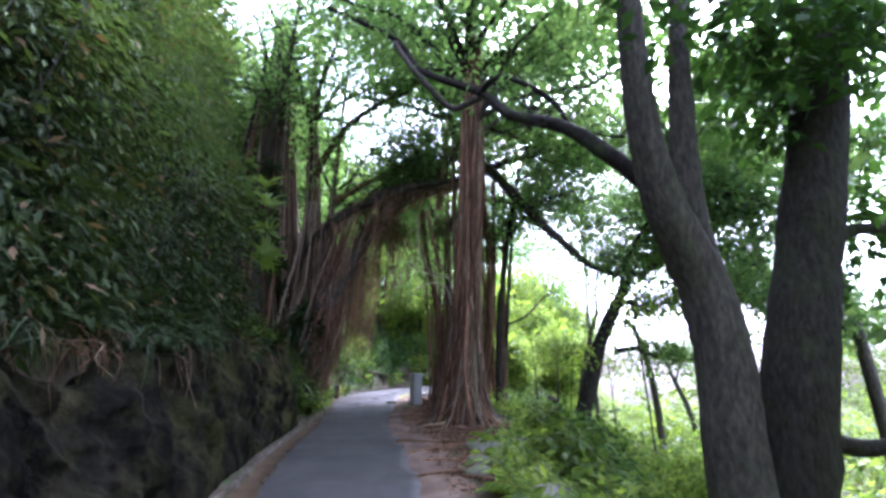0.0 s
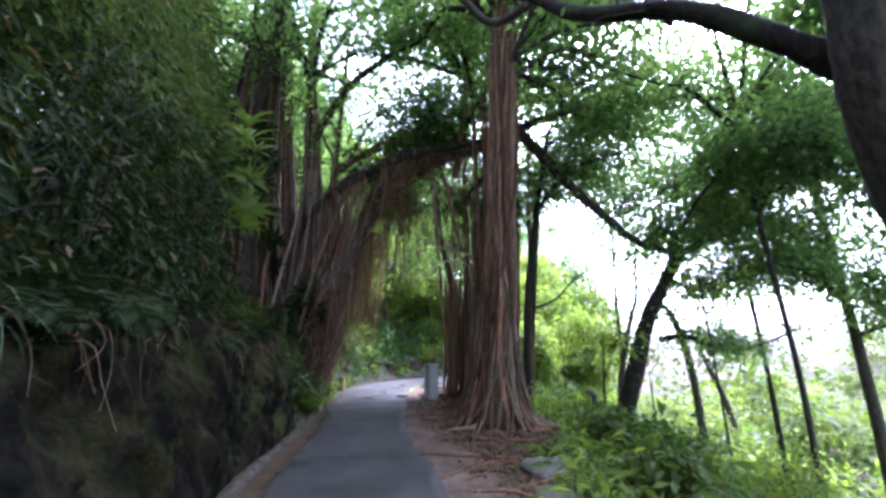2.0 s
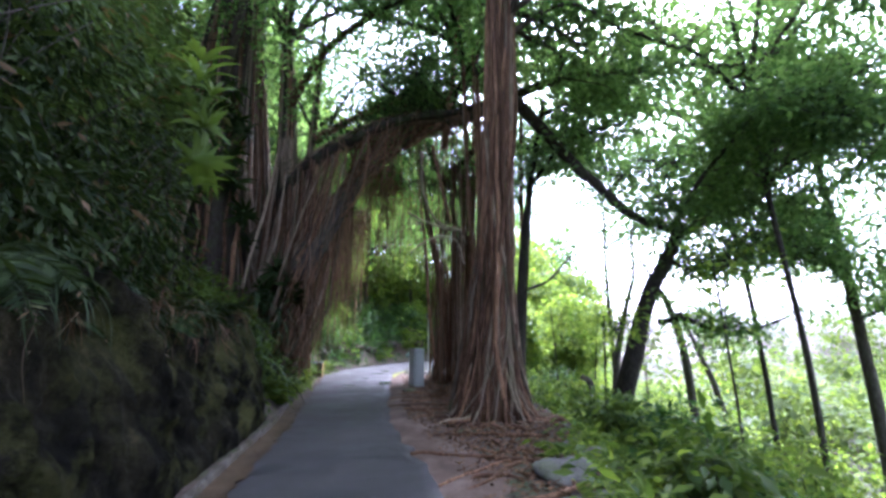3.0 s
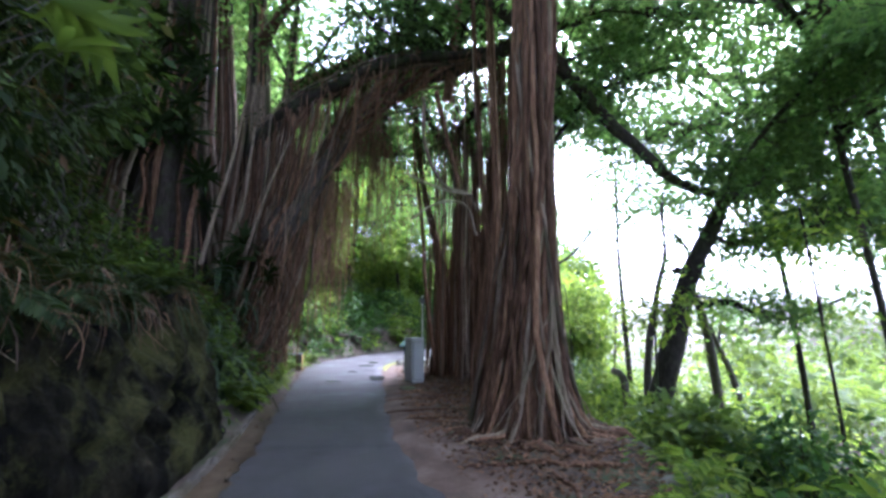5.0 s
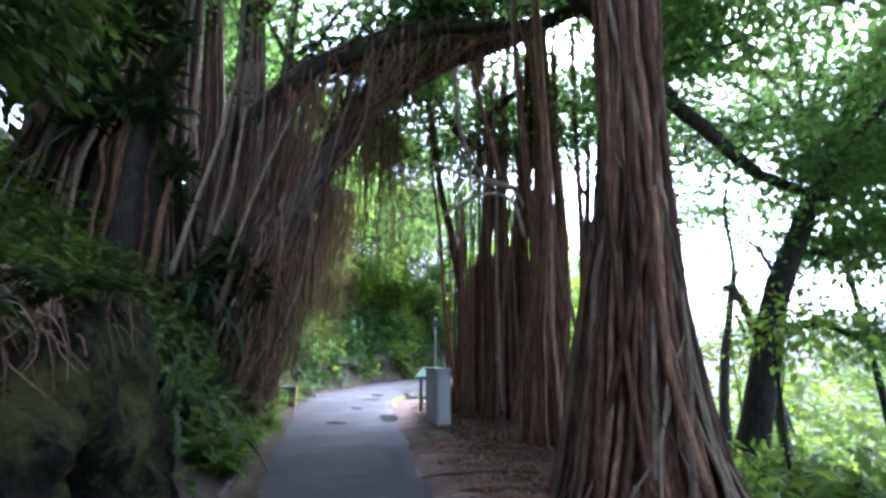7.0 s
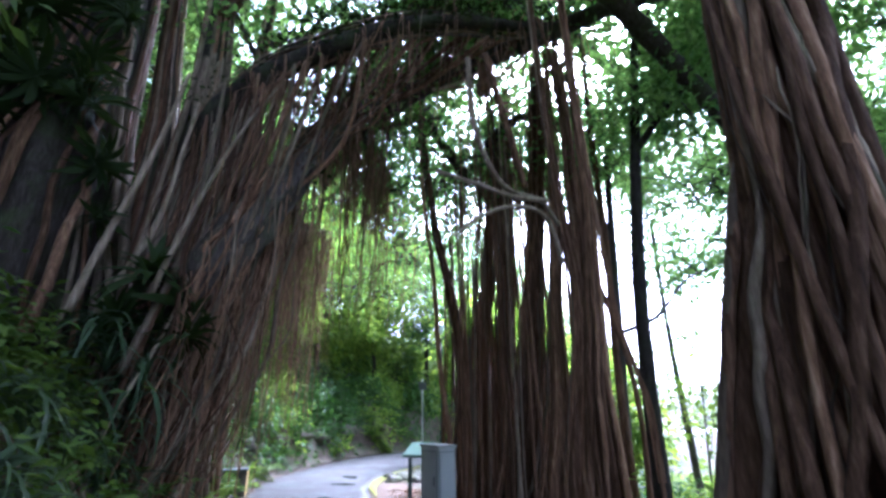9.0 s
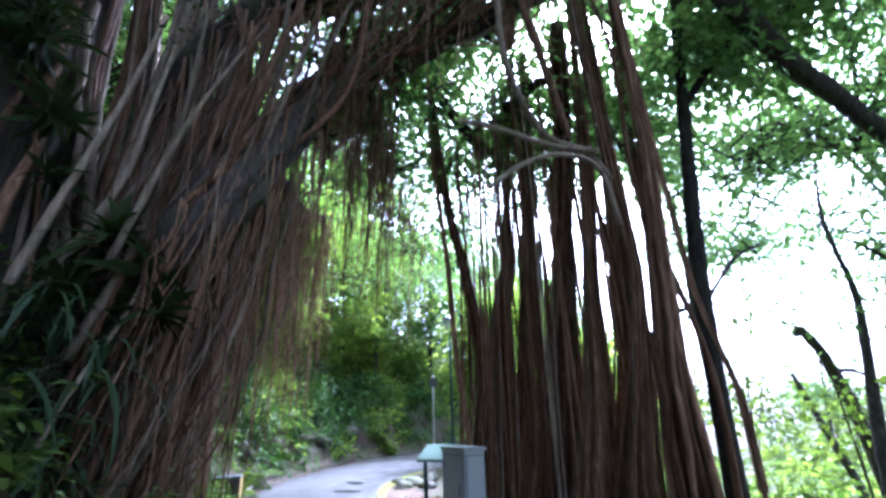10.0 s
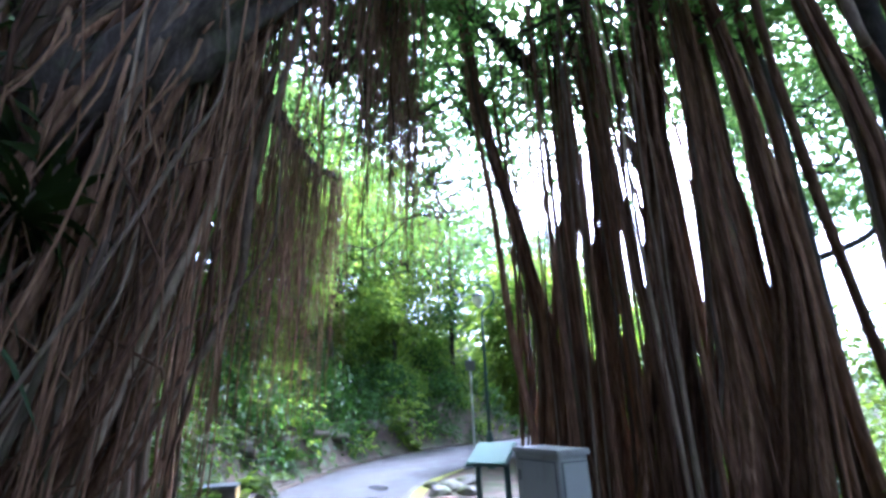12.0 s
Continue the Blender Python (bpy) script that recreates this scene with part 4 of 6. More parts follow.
# fine hanging roots: the nearest singly, the rest as one curtain
C, D = curve(SIDE, 60), curve(OVER, 60)
curtain = Geo()
for k in range(1000):
    u = rng.random()
    if u < 0.36:
        src, drop = C[rng.integers(4, 60)], rng.uniform(2.0, 6.0)
    elif u < 0.55:
        i = rng.integers(8, 42)
        src, drop = B[i], rng.uniform(0.8, 5.2 - 0.04 * i)
    elif u < 0.74:
        i = rng.integers(10, 59)
        src, drop = A[i], rng.uniform(0.4, 3.6 - 0.025 * i)
    else:
        src, drop = D[rng.integers(5, 60)], rng.uniform(0.8, 4.6)
    src = src + rng.normal(0, 0.22, 3) * np.array((1, 1, 0.4))
    low = max(src[2] - drop, float(ground(src[0], src[1])) + 0.02)
    n = 5
    s = np.linspace(0, 1, n)[:, None]
    p = src * (1 - s) + np.array((src[0] + rng.normal(-0.1, 0.12), src[1] + rng.normal(0, 0.1), low)) * s
    p[1:-1] += rng.normal(0, 0.05, (n - 2, 3))
    r = rng.uniform(0.006, 0.017)
    if k < 190:
        part("hanging_root", Geo().tube(p, r * 1.2, r * 0.5, 8, 4), ROOT_FINE, bank)
    else:
        curtain.tube(p, r, r * 0.4, 7, 3)
part("root_curtain", curtain, ROOT_FINE, bank, "curtain of fine brown hanging roots", kind="stuff")
g, ends = Geo(), []
for pts, cnt in (([(-5.4, 17.8, 9), (-4.0, 17.4, 11), (-2.0, 17, 12.3), (0, 16.5, 13)], 44), ([(-5.5, 18, 10), (-5.7, 18, 14), (-5.5, 17, 16)], 40), ([(-7.2, 17, 9.5), (-6.4, 16, 11), (-5.6, 14.6, 12), (-4.6, 12.5, 13)], 44), ([(-4.4, 21.2, 6.6), (-4.2, 23.2, 7.4), (-3.6, 25, 8.4)], 24), ([(-3.0, 18.6, 9.2), (-1.8, 18.5, 9.8), (-0.4, 18, 11)], 26), ([(-2.3, 20.5, 7.9), (-1.8, 23, 8.3), (-0.6, 25.5, 8.8)], 30)):
    ends += branchlets(g, pts, cnt, 1.9, 0.025)
part("twig_mass", g, BARK_DARK, bank, kind="stuff")
part("crown", clumps(Geo(), ends, 15, 0.42, 0.18, 0.5), LEAF_CANOPY, bank, "green canopy of small leaves")
canopy(bank, (-5.6, 18.0, 12.0), 9, 5.5, (0.5, 4.0), 13)
canopy(bank, (-3.4, 20.4, 7.6), 9, 3.0, (-0.6, 1.6), 24, 0.15, 12, r=0.05)
canopy(bank, (-7.3, 17.2, 12.0), 6, 5.0, (0.5, 4.0), 13)
canopy(bank, (-4.4, 18.2, 9.0), 4, 3.6, (0.8, 3.0), arc=(-0.6, 3.6), r=0.06)
# creepers and tufts growing on the limbs
moss = [A[rng.integers(6, 55)] + rng.normal(0, 0.16, 3) + np.array((0, 0, 0.22)) for _ in range(85)] + [B[rng.integers(22, 56)] + rng.normal(0, 0.18, 3) + np.array((0, 0, 0.2)) for _ in range(45)]
part("creeper", clumps(Geo(), moss, 26, 0.16, 0.11, 0.5), LEAF_DARK, bank, "dark leafy creeper on the limbs")

# -- two smooth grey trees on the slope, leaning over the path
t1 = thing("leaning_tree", "smooth grey tree leaning over the path with a long curved limb", "tree", (3.4, 5.8, -1.3))
part("trunk", Geo().tube([(3.50, 5.80, -1.40), (3.37, 5.75, 0.36), (3.39, 5.75, 1.44), (3.30, 5.75, 2.25), (3.05, 5.65, 2.86), (2.78, 5.50, 3.41), (2.56, 5.30, 4.04), (2.44, 5.15, 4.83), (2.38, 5.00, 5.77), (2.44, 4.90, 7.70)], 1, steps=60, sides=18, wob=0.025, radii=[0.38, 0.34, 0.32, 0.31, 0.29, 0.25, 0.21, 0.18, 0.15, 0.1], flute=0.06), BARK_GREY, t1)
limb(t1, [(3.31, 5.75, 2.48), (3.20, 5.70, 3.06), (3.11, 5.55, 3.80), (3.12, 5.45, 4.66), (3.18, 5.40, 5.68), (3.46, 5.40, 8.05)], 0.24, 0.1, BARK_GREY, 40, 14, wob=0.03)
LONG = [(2.75, 5.5, 3.55), (2.35, 5.85, 4.2), (1.87, 6.5, 5.03), (1.2, 7.6, 5.9), (0.77, 8.4, 6.85), (-0.5, 9.0, 7.8), (-1.1, 9.2, 8.75), (-2.8, 9.5, 9.9)]
limb(t1, LONG, 0.13, 0.05, BARK_DARK, 44)
limb(t1, [(0.77, 8.4, 6.75), (0.2, 8.9, 6.8), (-0.35, 8.8, 7.3), (-0.8, 8.8, 7.9), (-1.1, 9.1, 8.6)], 0.07, 0.05, BARK_DARK)
limb(t1, [(0.72, 8.4, 6.8), (1.0, 8.0, 6.9), (1.3, 7.7, 6.7), (1.9, 7.3, 6.0), (2.2, 7.2, 5.4)], 0.065, 0.04, BARK_DARK)
g, ends = Geo(), []
for pts, cnt in ((LONG, 16), ([(2.05, 4.9, 5.6), (1.9, 4.8, 7.0), (1.5, 5.2, 9)], 22), ([(2.75, 5.3, 5.6), (2.5, 5.2, 7.5), (3, 5.6, 9)], 26)):
    ends += [e for e in branchlets(g, pts, cnt, 1.5, 0.014) if e[2] > 6.2]
part("twig_mass", g, BARK_DARK, t1, kind="stuff")
part("crown", clumps(Geo(), ends, 30, 0.4, 0.18, 0.5), LEAF_CANOPY, t1)

t2 = thing("slope_tree", "thick dark grey tree on the slope with low side branches", "tree", (4.0, 5.9, -1.6))
limb(t2, [(4.0, 5.9, -1.7), (4.09, 5.90, -0.03), (4.39, 5.90, 1.43), (4.77, 5.90, 2.86), (5.20, 5.90, 4.48), (5.69, 5.90, 6.31), (6.20, 5.90, 8.42)], 0.46, 0.28, BARK_GREY, 34, 14, "trunk")
limb(t2, [(5.1, 6.2, 3.0), (5.8, 6.3, 3.3), (7.0, 6.6, 3.4)], 0.12, 0.06, BARK_GREY)
limb(t2, [(4.5, 6.2, 0.7), (5.2, 6.2, 0.45), (6.4, 6.3, 0.6)], 0.14, 0.07, BARK_GREY)
g, ends = Geo(), []
for pts, cnt in (([(5.0, 6.3, 4.5), (4.2, 5.2, 5.4), (3.4, 4.6, 5.6)], 22), ([(5.0, 6.3, 5), (5.8, 5.6, 6), (6.5, 5, 6.3)], 26), ([(5, 6.4, 7), (5.1, 6.5, 9), (5, 7, 10)], 30), ([(5.6, 6.3, 3.3), (6.8, 6.6, 3.4), (7.5, 6.8, 3.5)], 16)):
    ends += branchlets(g, pts, cnt, 1.5, 0.015, 0.1)
part("twig_mass", g, BARK_GREY, t2, kind="stuff")
# darker leaf than the canopy's: the dim light on this crown is in its colour
part("crown", clumps(Geo(), ends, 17, 0.34, 0.24, 0.55), LEAF_BUSH, t2, "broad dark green leaves")

# -- trees further down the slope
def slope_tree(label, stems, boughs, spray, per=20, reach=1.5, size=0.13, mat=BARK_GREY, leaf=None):
    x, y, z = stems[0][0][0]
    ob = thing("slope_tree", label, "tree", (x, y, z))
    for pts, a, b in stems:
        pts = [(pts[0][0], pts[0][1], min(pts[0][2], float(ground(*pts[0][:2])) - 0.1)), *pts[1:]]
        limb(ob, pts, a, b, mat, 26, 10, "trunk")
    g, e = Geo(), []
    for pts, a, b, cnt in boughs:
        limb(ob, pts, a, b, mat, 18, 8)
        e += branchlets(g, pts, cnt, reach, 0.016, 0.15)
    part("twig_mass", g, mat, ob, kind="stuff")
    if spray:
        e = np.array(e)
        part("crown", clumps(Geo(), e, int(per * 1.7), 0.36, size * 1.35, 0.5), leaf or LEAF_CANOPY, ob)
    return ob


slope_tree("grey forked tree leaning out over the valley", [([(4.0, 16.7, -2.2), (4.98, 16.60, 0.62), (5.58, 16.60, 2.42), (6.28, 16.60, 3.70), (6.90, 16.60, 4.77)], 0.3, 0.17), ([(4.4, 17.0, -1.7), (4.0, 16.8, -0.6), (3.85, 16.7, 0.2), (3.6, 16.7, 0.4)], 0.1, 0.08), ([(4.9, 17.6, -1.5), (5.0, 17.7, 0.4), (5.5, 17.8, 2.4), (5.9, 18, 3.4), (6.1, 18.3, 4.8), (6.6, 18.5, 6.2)], 0.12, 0.02)],
           [([(7.3, 17, 4.7), (8.4, 17, 5.5), (9.6, 17, 6.6), (11.5, 17, 7.4)], 0.15, 0.05, 40), ([(6.1, 17, 1.9), (6.9, 17, 2.0), (7.7, 17, 1.7), (8.8, 17.2, 1.6), (10.5, 17.5, 2.1)], 0.1, 0.04, 14), ([(6.5, 17, 3.8), (7.6, 17.5, 3.6), (9.5, 18, 4.0), (12, 18.5, 4.6)], 0.09, 0.03, 34), ([(6.2, 17.1, 2.8), (6.0, 17.3, 3.6), (5.6, 17.4, 4.0), (5.3, 17.4, 4.1)], 0.05, 0.02, 3), ([(6.4, 17, 3.5), (6.2, 15.5, 4.8), (6.6, 14, 6.0), (7.5, 13, 7)], 0.08, 0.03, 36)], True, 24)
slope_tree("thin dark tree with a bare crooked branch", [([(2.3, 18.5, -0.7), (2.35, 18.4, 1.5), (2.6, 18.4, 4.5), (2.9, 18.6, 7)], 0.12, 0.06)],
           [([(2.5, 18.4, 3.0), (3.2, 18.2, 3.3), (3.9, 18.2, 4.0), (4.5, 18.2, 4.3)], 0.05, 0.02, 5), ([(2.7, 18.5, 5), (2.2, 18.4, 6.5), (2, 18.4, 7.5)], 0.04, 0.02, 10)], True, 14, 1.0)
slope_tree("dark tree beside the root columns", [([(1.9, 16.9, -0.4), (2.0, 16.8, 3), (2.4, 16.8, 6), (3.0, 17, 9)], 0.13, 0.07)], [([(2.4, 16.8, 6), (3.4, 16.3, 7.2), (5, 15.6, 7.6)], 0.07, 0.03, 26), ([(3, 17, 8.5), (4.2, 17.6, 9.3), (6, 18, 10)], 0.06, 0.03, 26)], True, 22)
slope_tree("broken leafless tree with a curled tip", [([(9.6, 21.5, -2.4), (9.3, 21.5, 0.5), (8.9, 21.6, 2.6), (8.55, 21.7, 3.35), (8.3, 21.7, 3.3)], 0.17, 0.11)], [([(8.9, 21.6, 2.4), (9.8, 21.6, 2.3), (11, 21.6, 1.7)], 0.07, 0.03, 4)], False, mat=BARK_GREY)
slope_tree("slender leaning stem on the slope", [([(13.2, 25, -4.8), (12.6, 25, -1.2), (11.8, 25, 1.0), (11.2, 25, 2.6)], 0.16, 0.07)], [([(12, 25, 0.6), (12.8, 25.5, 2.2), (13.5, 26, 3.4)], 0.06, 0.03, 14)], True, 20, 1.4)
slope_tree("slim upright tree with drooping sprays", [([(7.6, 24, -3.6), (7.5, 24, 0), (7.4, 24, 4), (7.5, 24, 8)], 0.13, 0.06)], [([(7.5, 24, 5.5), (8.8, 24, 6.4), (10.4, 24, 6.6)], 0.05, 0.02, 26), ([(7.5, 24, 7), (7.4, 24, 9), (7.5, 24, 10)], 0.05, 0.03, 24)], True, 20, 1.6)
slope_tree("spreading tree with layered leafy boughs", [([(12.5, 17, -4.5), (12.3, 17, 0), (12.0, 17, 4), (11.6, 17, 8)], 0.2, 0.1)], [([(12.1, 17, 3.0), (10.8, 16.5, 3.8), (9.2, 16, 4.2)], 0.08, 0.03, 36), ([(12, 17, 4.8), (10.4, 17.5, 6), (8.4, 18, 6.4)], 0.08, 0.03, 40), ([(12.2, 17, 2), (13.4, 16, 2.6), (15, 15, 2.8)], 0.07, 0.03, 36), ([(12, 17, 6), (13.2, 16, 7.4), (15, 15.5, 8.4)], 0.07, 0.03, 40), ([(11.7, 17, 7.6), (10.8, 16, 9), (9.4, 15, 10)], 0.07, 0.03, 44)], True, 26, 1.9)
slope_tree("leafy tree low on the slope", [([(10.5, 11.5, -3.2), (10.3, 11.6, 1), (9.9, 11.6, 5), (9.6, 11.6, 8)], 0.17, 0.08)], [([(10.2, 11.6, 2), (9.2, 11.4, 2.8), (8.2, 11.2, 3.1)], 0.06, 0.02, 26), ([(10, 11.6, 4.5), (8.6, 12, 5.8), (7.2, 12.2, 6.2)], 0.06, 0.02, 40), ([(9.9, 11.6, 6.0), (11.2, 11, 7), (12.5, 10.5, 7.5)], 0.06, 0.02, 36), ([(9.7, 11.6, 7.6), (8.6, 11, 9), (7, 10.4, 9.6)], 0.06, 0.02, 40)], True, 24, 1.6)
for x, y, hgt, lean in ((5.4, 12.6, 5.5, -0.3), (3.3, 14.2, 3.0, 0.1), (6.9, 19.6, 5.0, -0.2), (5.2, 20.5, 4.5, 0.4), (3.9, 20.0, 4.0, -0.2)):
    z = float(ground(x, y)) - 0.05
    slope_tree("thin sapling with a few small leaves", [([(x, y, z), (x + lean * 0.4, y, z + hgt * 0.5), (x + lean, y, z + hgt)], 0.035, 0.015)], [([(x + lean * 0.6, y, z + hgt * 0.6), (x + lean + 0.3, y + 0.1, z + hgt * 0.85), (x + lean + 0.5, y, z + hgt)], 0.012, 0.006, 7)], True, 10, 0.7, 0.12, BARK_DARK, LEAF_BRIGHT)

tall_tree = thing("slope_tree", "tall slim tree whose canopy spreads over the slope", "tree", (8.6, 14.6, -2.6))
limb(tall_tree, [(8.6, 14.6, -2.8), (8.4, 14.5, 1), (8.0, 14.5, 5), (7.8, 14.6, 9)], 0.08, 0.06, BARK_GREY, 26, 10, "trunk")
canopy(tall_tree, (7.9, 14.6, 8.6), 12, 5.0, (-0.3, 3.6), 28, 0.18, 15, r=0.07)
canopy(tall_tree, (8.0, 14.5, 6.0), 6, 3.5, (0.2, 1.6), 22, 0.17, 13, r=0.05, arc=(-1.6, 1.6))
second = thing("slope_tree", "slim tree with a wide airy canopy", "tree", (11.6, 20.2, -4.2))
limb(second, [(11.6, 20.2, -4.2), (11.4, 20.2, 1), (11.0, 20.3, 6), (10.8, 20.4, 9)], 0.1, 0.07, BARK_GREY, 26, 10, "trunk")
limb(second, [(11.1, 20.3, 5.6), (9.8, 20.0, 7.2), (8.4, 19.7, 7.9), (7.2, 19.5, 8.0)], 0.06, 0.035, BARK_GREY, 18, 8)
canopy(second, (7.3, 19.5, 8.0), 6, 2.9, (-1.6, 0.3), 16, 0.16, 12, r=0.03)
canopy(second, (9.6, 23.4, 8.0), 8, 4.2, (-2.0, 1.0), 15, 0.18, 15, r=0.05)
canopy(second, (13.0, 20.5, 5.0), 8, 4.0, (-1.2, 1.6), 15, 0.18, 15, r=0.05)
canopy(second, (10.8, 20.4, 8.6), 12, 5.5, (0.0, 4.5), 29, 0.2, 15, r=0.07)

# -- trees on the hillside beyond the bend and behind the bank
def hill_tree(x, y, hgt, wid, label, leaf, n=70, per=60, size=0.2, droop=0.4):
    z = float(ground(x, y)) - 0.1
    ob = thing("hillside_tree", label, "tree", (x, y, z), "trees on the hillside")
    part("trunk", Geo().tube([(x, y, z), (x + rng.normal(0, 0.2), y, z + hgt * 0.5), (x + rng.normal(0, 0.4), y, z + hgt * 0.9)], 0.16, 0.05, 14, 8, 0.06), BARK_DARK, ob)
    g = Geo()
    c = []
    for _ in range(n):
        d = unit(rng.normal(size=3)) * rng.uniform(0.35, 1.0) ** 0.5
        e = np.array((x, y, z + hgt * 0.62)) + d * np.array((wid, wid, hgt * 0.42))
        c.append(e)
        if rng.random() < 0.4:
            g.tube([(x, y, z + hgt * rng.uniform(0.3, 0.7)), (e + np.array((x, y, z + hgt * 0.6))) / 2, e], 0.035, 0.012, 6, 5)
    part("twig_mass", g, BARK_DARK, ob, kind="stuff")
    part("crown", clumps(Geo(), c, per, 0.34 + wid * 0.05, size, 0.5, droop), leaf, ob)


# the last three trees are added to keep the sun off the far path
for x, y, h, w, leaf in ((-6.5, 29, 6, 2.0, LEAF_BRIGHT), (-4.6, 34, 6.5, 2.2, LEAF_BRIGHT), (-1.8, 38, 6.5, 2.3, LEAF_BRIGHT), (1.5, 41, 7, 2.6, LEAF_CANOPY), (-8, 33, 8, 2.6, LEAF_BRIGHT), (-5.5, 39, 8, 2.8, LEAF_BRIGHT), (4.5, 44, 8, 3, LEAF_CANOPY), (-2, 44, 8, 3, LEAF_BRIGHT), (-8.5, 26, 7, 2.2, LEAF_CANOPY), (-10, 22, 8, 2.5, LEAF_CANOPY), (9, 47, 8, 3, LEAF_CANOPY), (-11, 30, 9, 3, LEAF_CANOPY),
                         (3.2, 28.5, 4.0, 1.3, LEAF_BRIGHT), (5.5, 30.5, 5, 1.7, LEAF_BRIGHT), (3.0, 24.5, 3.5, 1.2, LEAF_BRIGHT), (9, 34, 6, 2.2, LEAF_BRIGHT), (6.5, 27, 5.0, 1.7, LEAF_BRIGHT), (5.2, 34.0, 8.5, 2.4, LEAF_BRIGHT), (2.7, 29.8, 6.5, 1.6, LEAF_BRIGHT), (8.0, 37.5, 9.5, 2.6, LEAF_CANOPY)):
    h, w = (h * 1.55, w * 1.3) if x < 2.5 or y > 40 else (h, w)
    hill_tree(x, y, h, w, "bright green broadleaf tree past the bend", leaf, 110, 95 if x < 2.5 else 62, 0.27)
for x, y, h, w in ((-9.5, 12, 9, 2.6), (-8.2, 8.5, 9, 2.6), (-7.2, 4.5, 9, 2.6), (-6.8, 0.5, 9, 2.6), (-11.5, 16, 11, 3.0), (-10.8, 9.6, 12, 3.0), (-7.9, 13.4, 4.2, 1.3), (-6.7, 11.6, 3.5, 1.1), (-11.5, 20, 12, 3.2), (-9.5, 22, 11, 3.0), (-6.5, -4, 8, 2.4)):
    hill_tree(x, y, h, w, "dense dark tree on the bank above the rock", LEAF_MID, 115 if y > 8 else 85, 78 if y > 8 else 60, 0.26)

# unseen trees added behind the start to shade the rock face and near path
for x, y, h, w in ((6.5, 0.0, 11, 3.4), (9.0, 3.6, 11, 3.2), (5.0, -6, 11, 3.4), (0.8, -11, 10, 3.4), (10, -3, 11, 3.5), (-3.5, -12, 9, 3)):
    hill_tree(x, y, h, w, "added unseen tree behind the start, shading the rock and path", LEAF_CANOPY, 80, 42, 0.36)

def slope_bush(x, y, hgt, wid, label, leaf, size):
    z = float(ground(x, y)) - 0.05
    ob = thing("bush", label, "bush", (x, y, z), "bushes on the slope")
    c, g = [], Geo()
    for _ in range(int(18 + 14 * wid)):
        d = unit(rng.normal(size=3)) * rng.uniform(0.3, 1.0) ** 0.5
        e = np.array((x, y, z + hgt * 0.55)) + d * np.array((wid, wid, hgt * 0.5))
        c.append(e)
        g.tube([(x + rng.normal(0, 0.06), y + rng.normal(0, 0.06), z), (e + np.array((x, y, z + hgt * 0.3))) / 2, e], 0.014, 0.005, 6, 4)
    part("stem_mass", g, BARK_DARK, ob, kind="stuff")
    part("foliage", clumps(Geo(), c, 46, 0.2 + wid * 0.06, size, 0.45, 0.45), leaf, ob)


for k in range(46):
    y = rng.uniform(5.5, 21)
    x = float(np.interp(y, RIGHT[:, 1], RIGHT[:, 0])) + float(verge(y)) + rng.uniform(0.9, 7.5)
    if math.hypot(x - 0.6, y - 12.5) < 1.8 or math.hypot(x - 3.4, y - 5.8) < 0.9:
        continue
    kind = rng.choice((0, 0, 0, 1, 1, 2))
    room = min(1.0, 0.4 + 0.2 * (x - float(np.interp(y, RIGHT[:, 1], RIGHT[:, 0])) - float(verge(y))))
    slope_bush(x, y, room * rng.uniform(0.8, 2.1), room * rng.uniform(0.5, 1.0), ("yellow-green leafy bush on the slope below the path", "mid green broad-leaved bush on the slope", "dark green bush in the shade of the slope trees")[kind], (LEAF_BRIGHT, LEAF_BROAD, LEAF_BUSH)[kind], (0.16, 0.2, 0.15)[kind])

# -- undergrowth, too thick to count
def thicket(name, label, pts, per, spread, size, leaf, wide=0.4, droop=0.35):
    return solid(name, clumps(Geo(), pts, per, spread, size, wide, droop), leaf, label, "undergrowth", "stuff")


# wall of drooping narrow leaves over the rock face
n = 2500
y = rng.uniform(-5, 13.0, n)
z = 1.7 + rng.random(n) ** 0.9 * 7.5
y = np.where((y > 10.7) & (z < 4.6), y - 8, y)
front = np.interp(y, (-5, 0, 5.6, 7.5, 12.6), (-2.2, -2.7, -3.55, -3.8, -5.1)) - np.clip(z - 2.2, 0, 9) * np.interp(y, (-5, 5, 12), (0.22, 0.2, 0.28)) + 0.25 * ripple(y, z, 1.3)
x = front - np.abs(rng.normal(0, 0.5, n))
# same thicket: lighter leaf above, darker below, putting light and shade into the colour
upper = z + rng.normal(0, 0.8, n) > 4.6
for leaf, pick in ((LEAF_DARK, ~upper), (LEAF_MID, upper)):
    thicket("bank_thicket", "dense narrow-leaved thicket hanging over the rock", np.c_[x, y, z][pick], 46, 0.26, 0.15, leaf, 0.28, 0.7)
n = 2000
y = rng.uniform(-5, 10.6, n)
x = np.interp(y, LEFT[:, 1], LEFT[:, 0]) - rng.uniform(1.7, 9, n)
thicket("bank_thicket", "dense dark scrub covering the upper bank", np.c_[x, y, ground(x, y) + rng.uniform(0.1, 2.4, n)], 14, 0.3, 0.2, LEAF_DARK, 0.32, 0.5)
g = Geo()
for _ in range(150):
    y0 = rng.uniform(-3, 11.5)
    x0 = float(np.interp(y0, (-5, 5.6, 12.6), (-2.7, -3.8, -4.9))) - rng.uniform(0, 0.7)
    z0 = float(ground(x0, y0))
    l = rng.uniform(0.8, 2.8)
    g.tube([(x0, y0, z0), (x0 + rng.normal(0, 0.2), y0 + rng.normal(0, 0.25), z0 + l * 0.6), (x0 + 0.3 + rng.normal(0, 0.3), y0 + rng.normal(0, 0.5), z0 + l)], 0.012, 0.005, 7, 4)
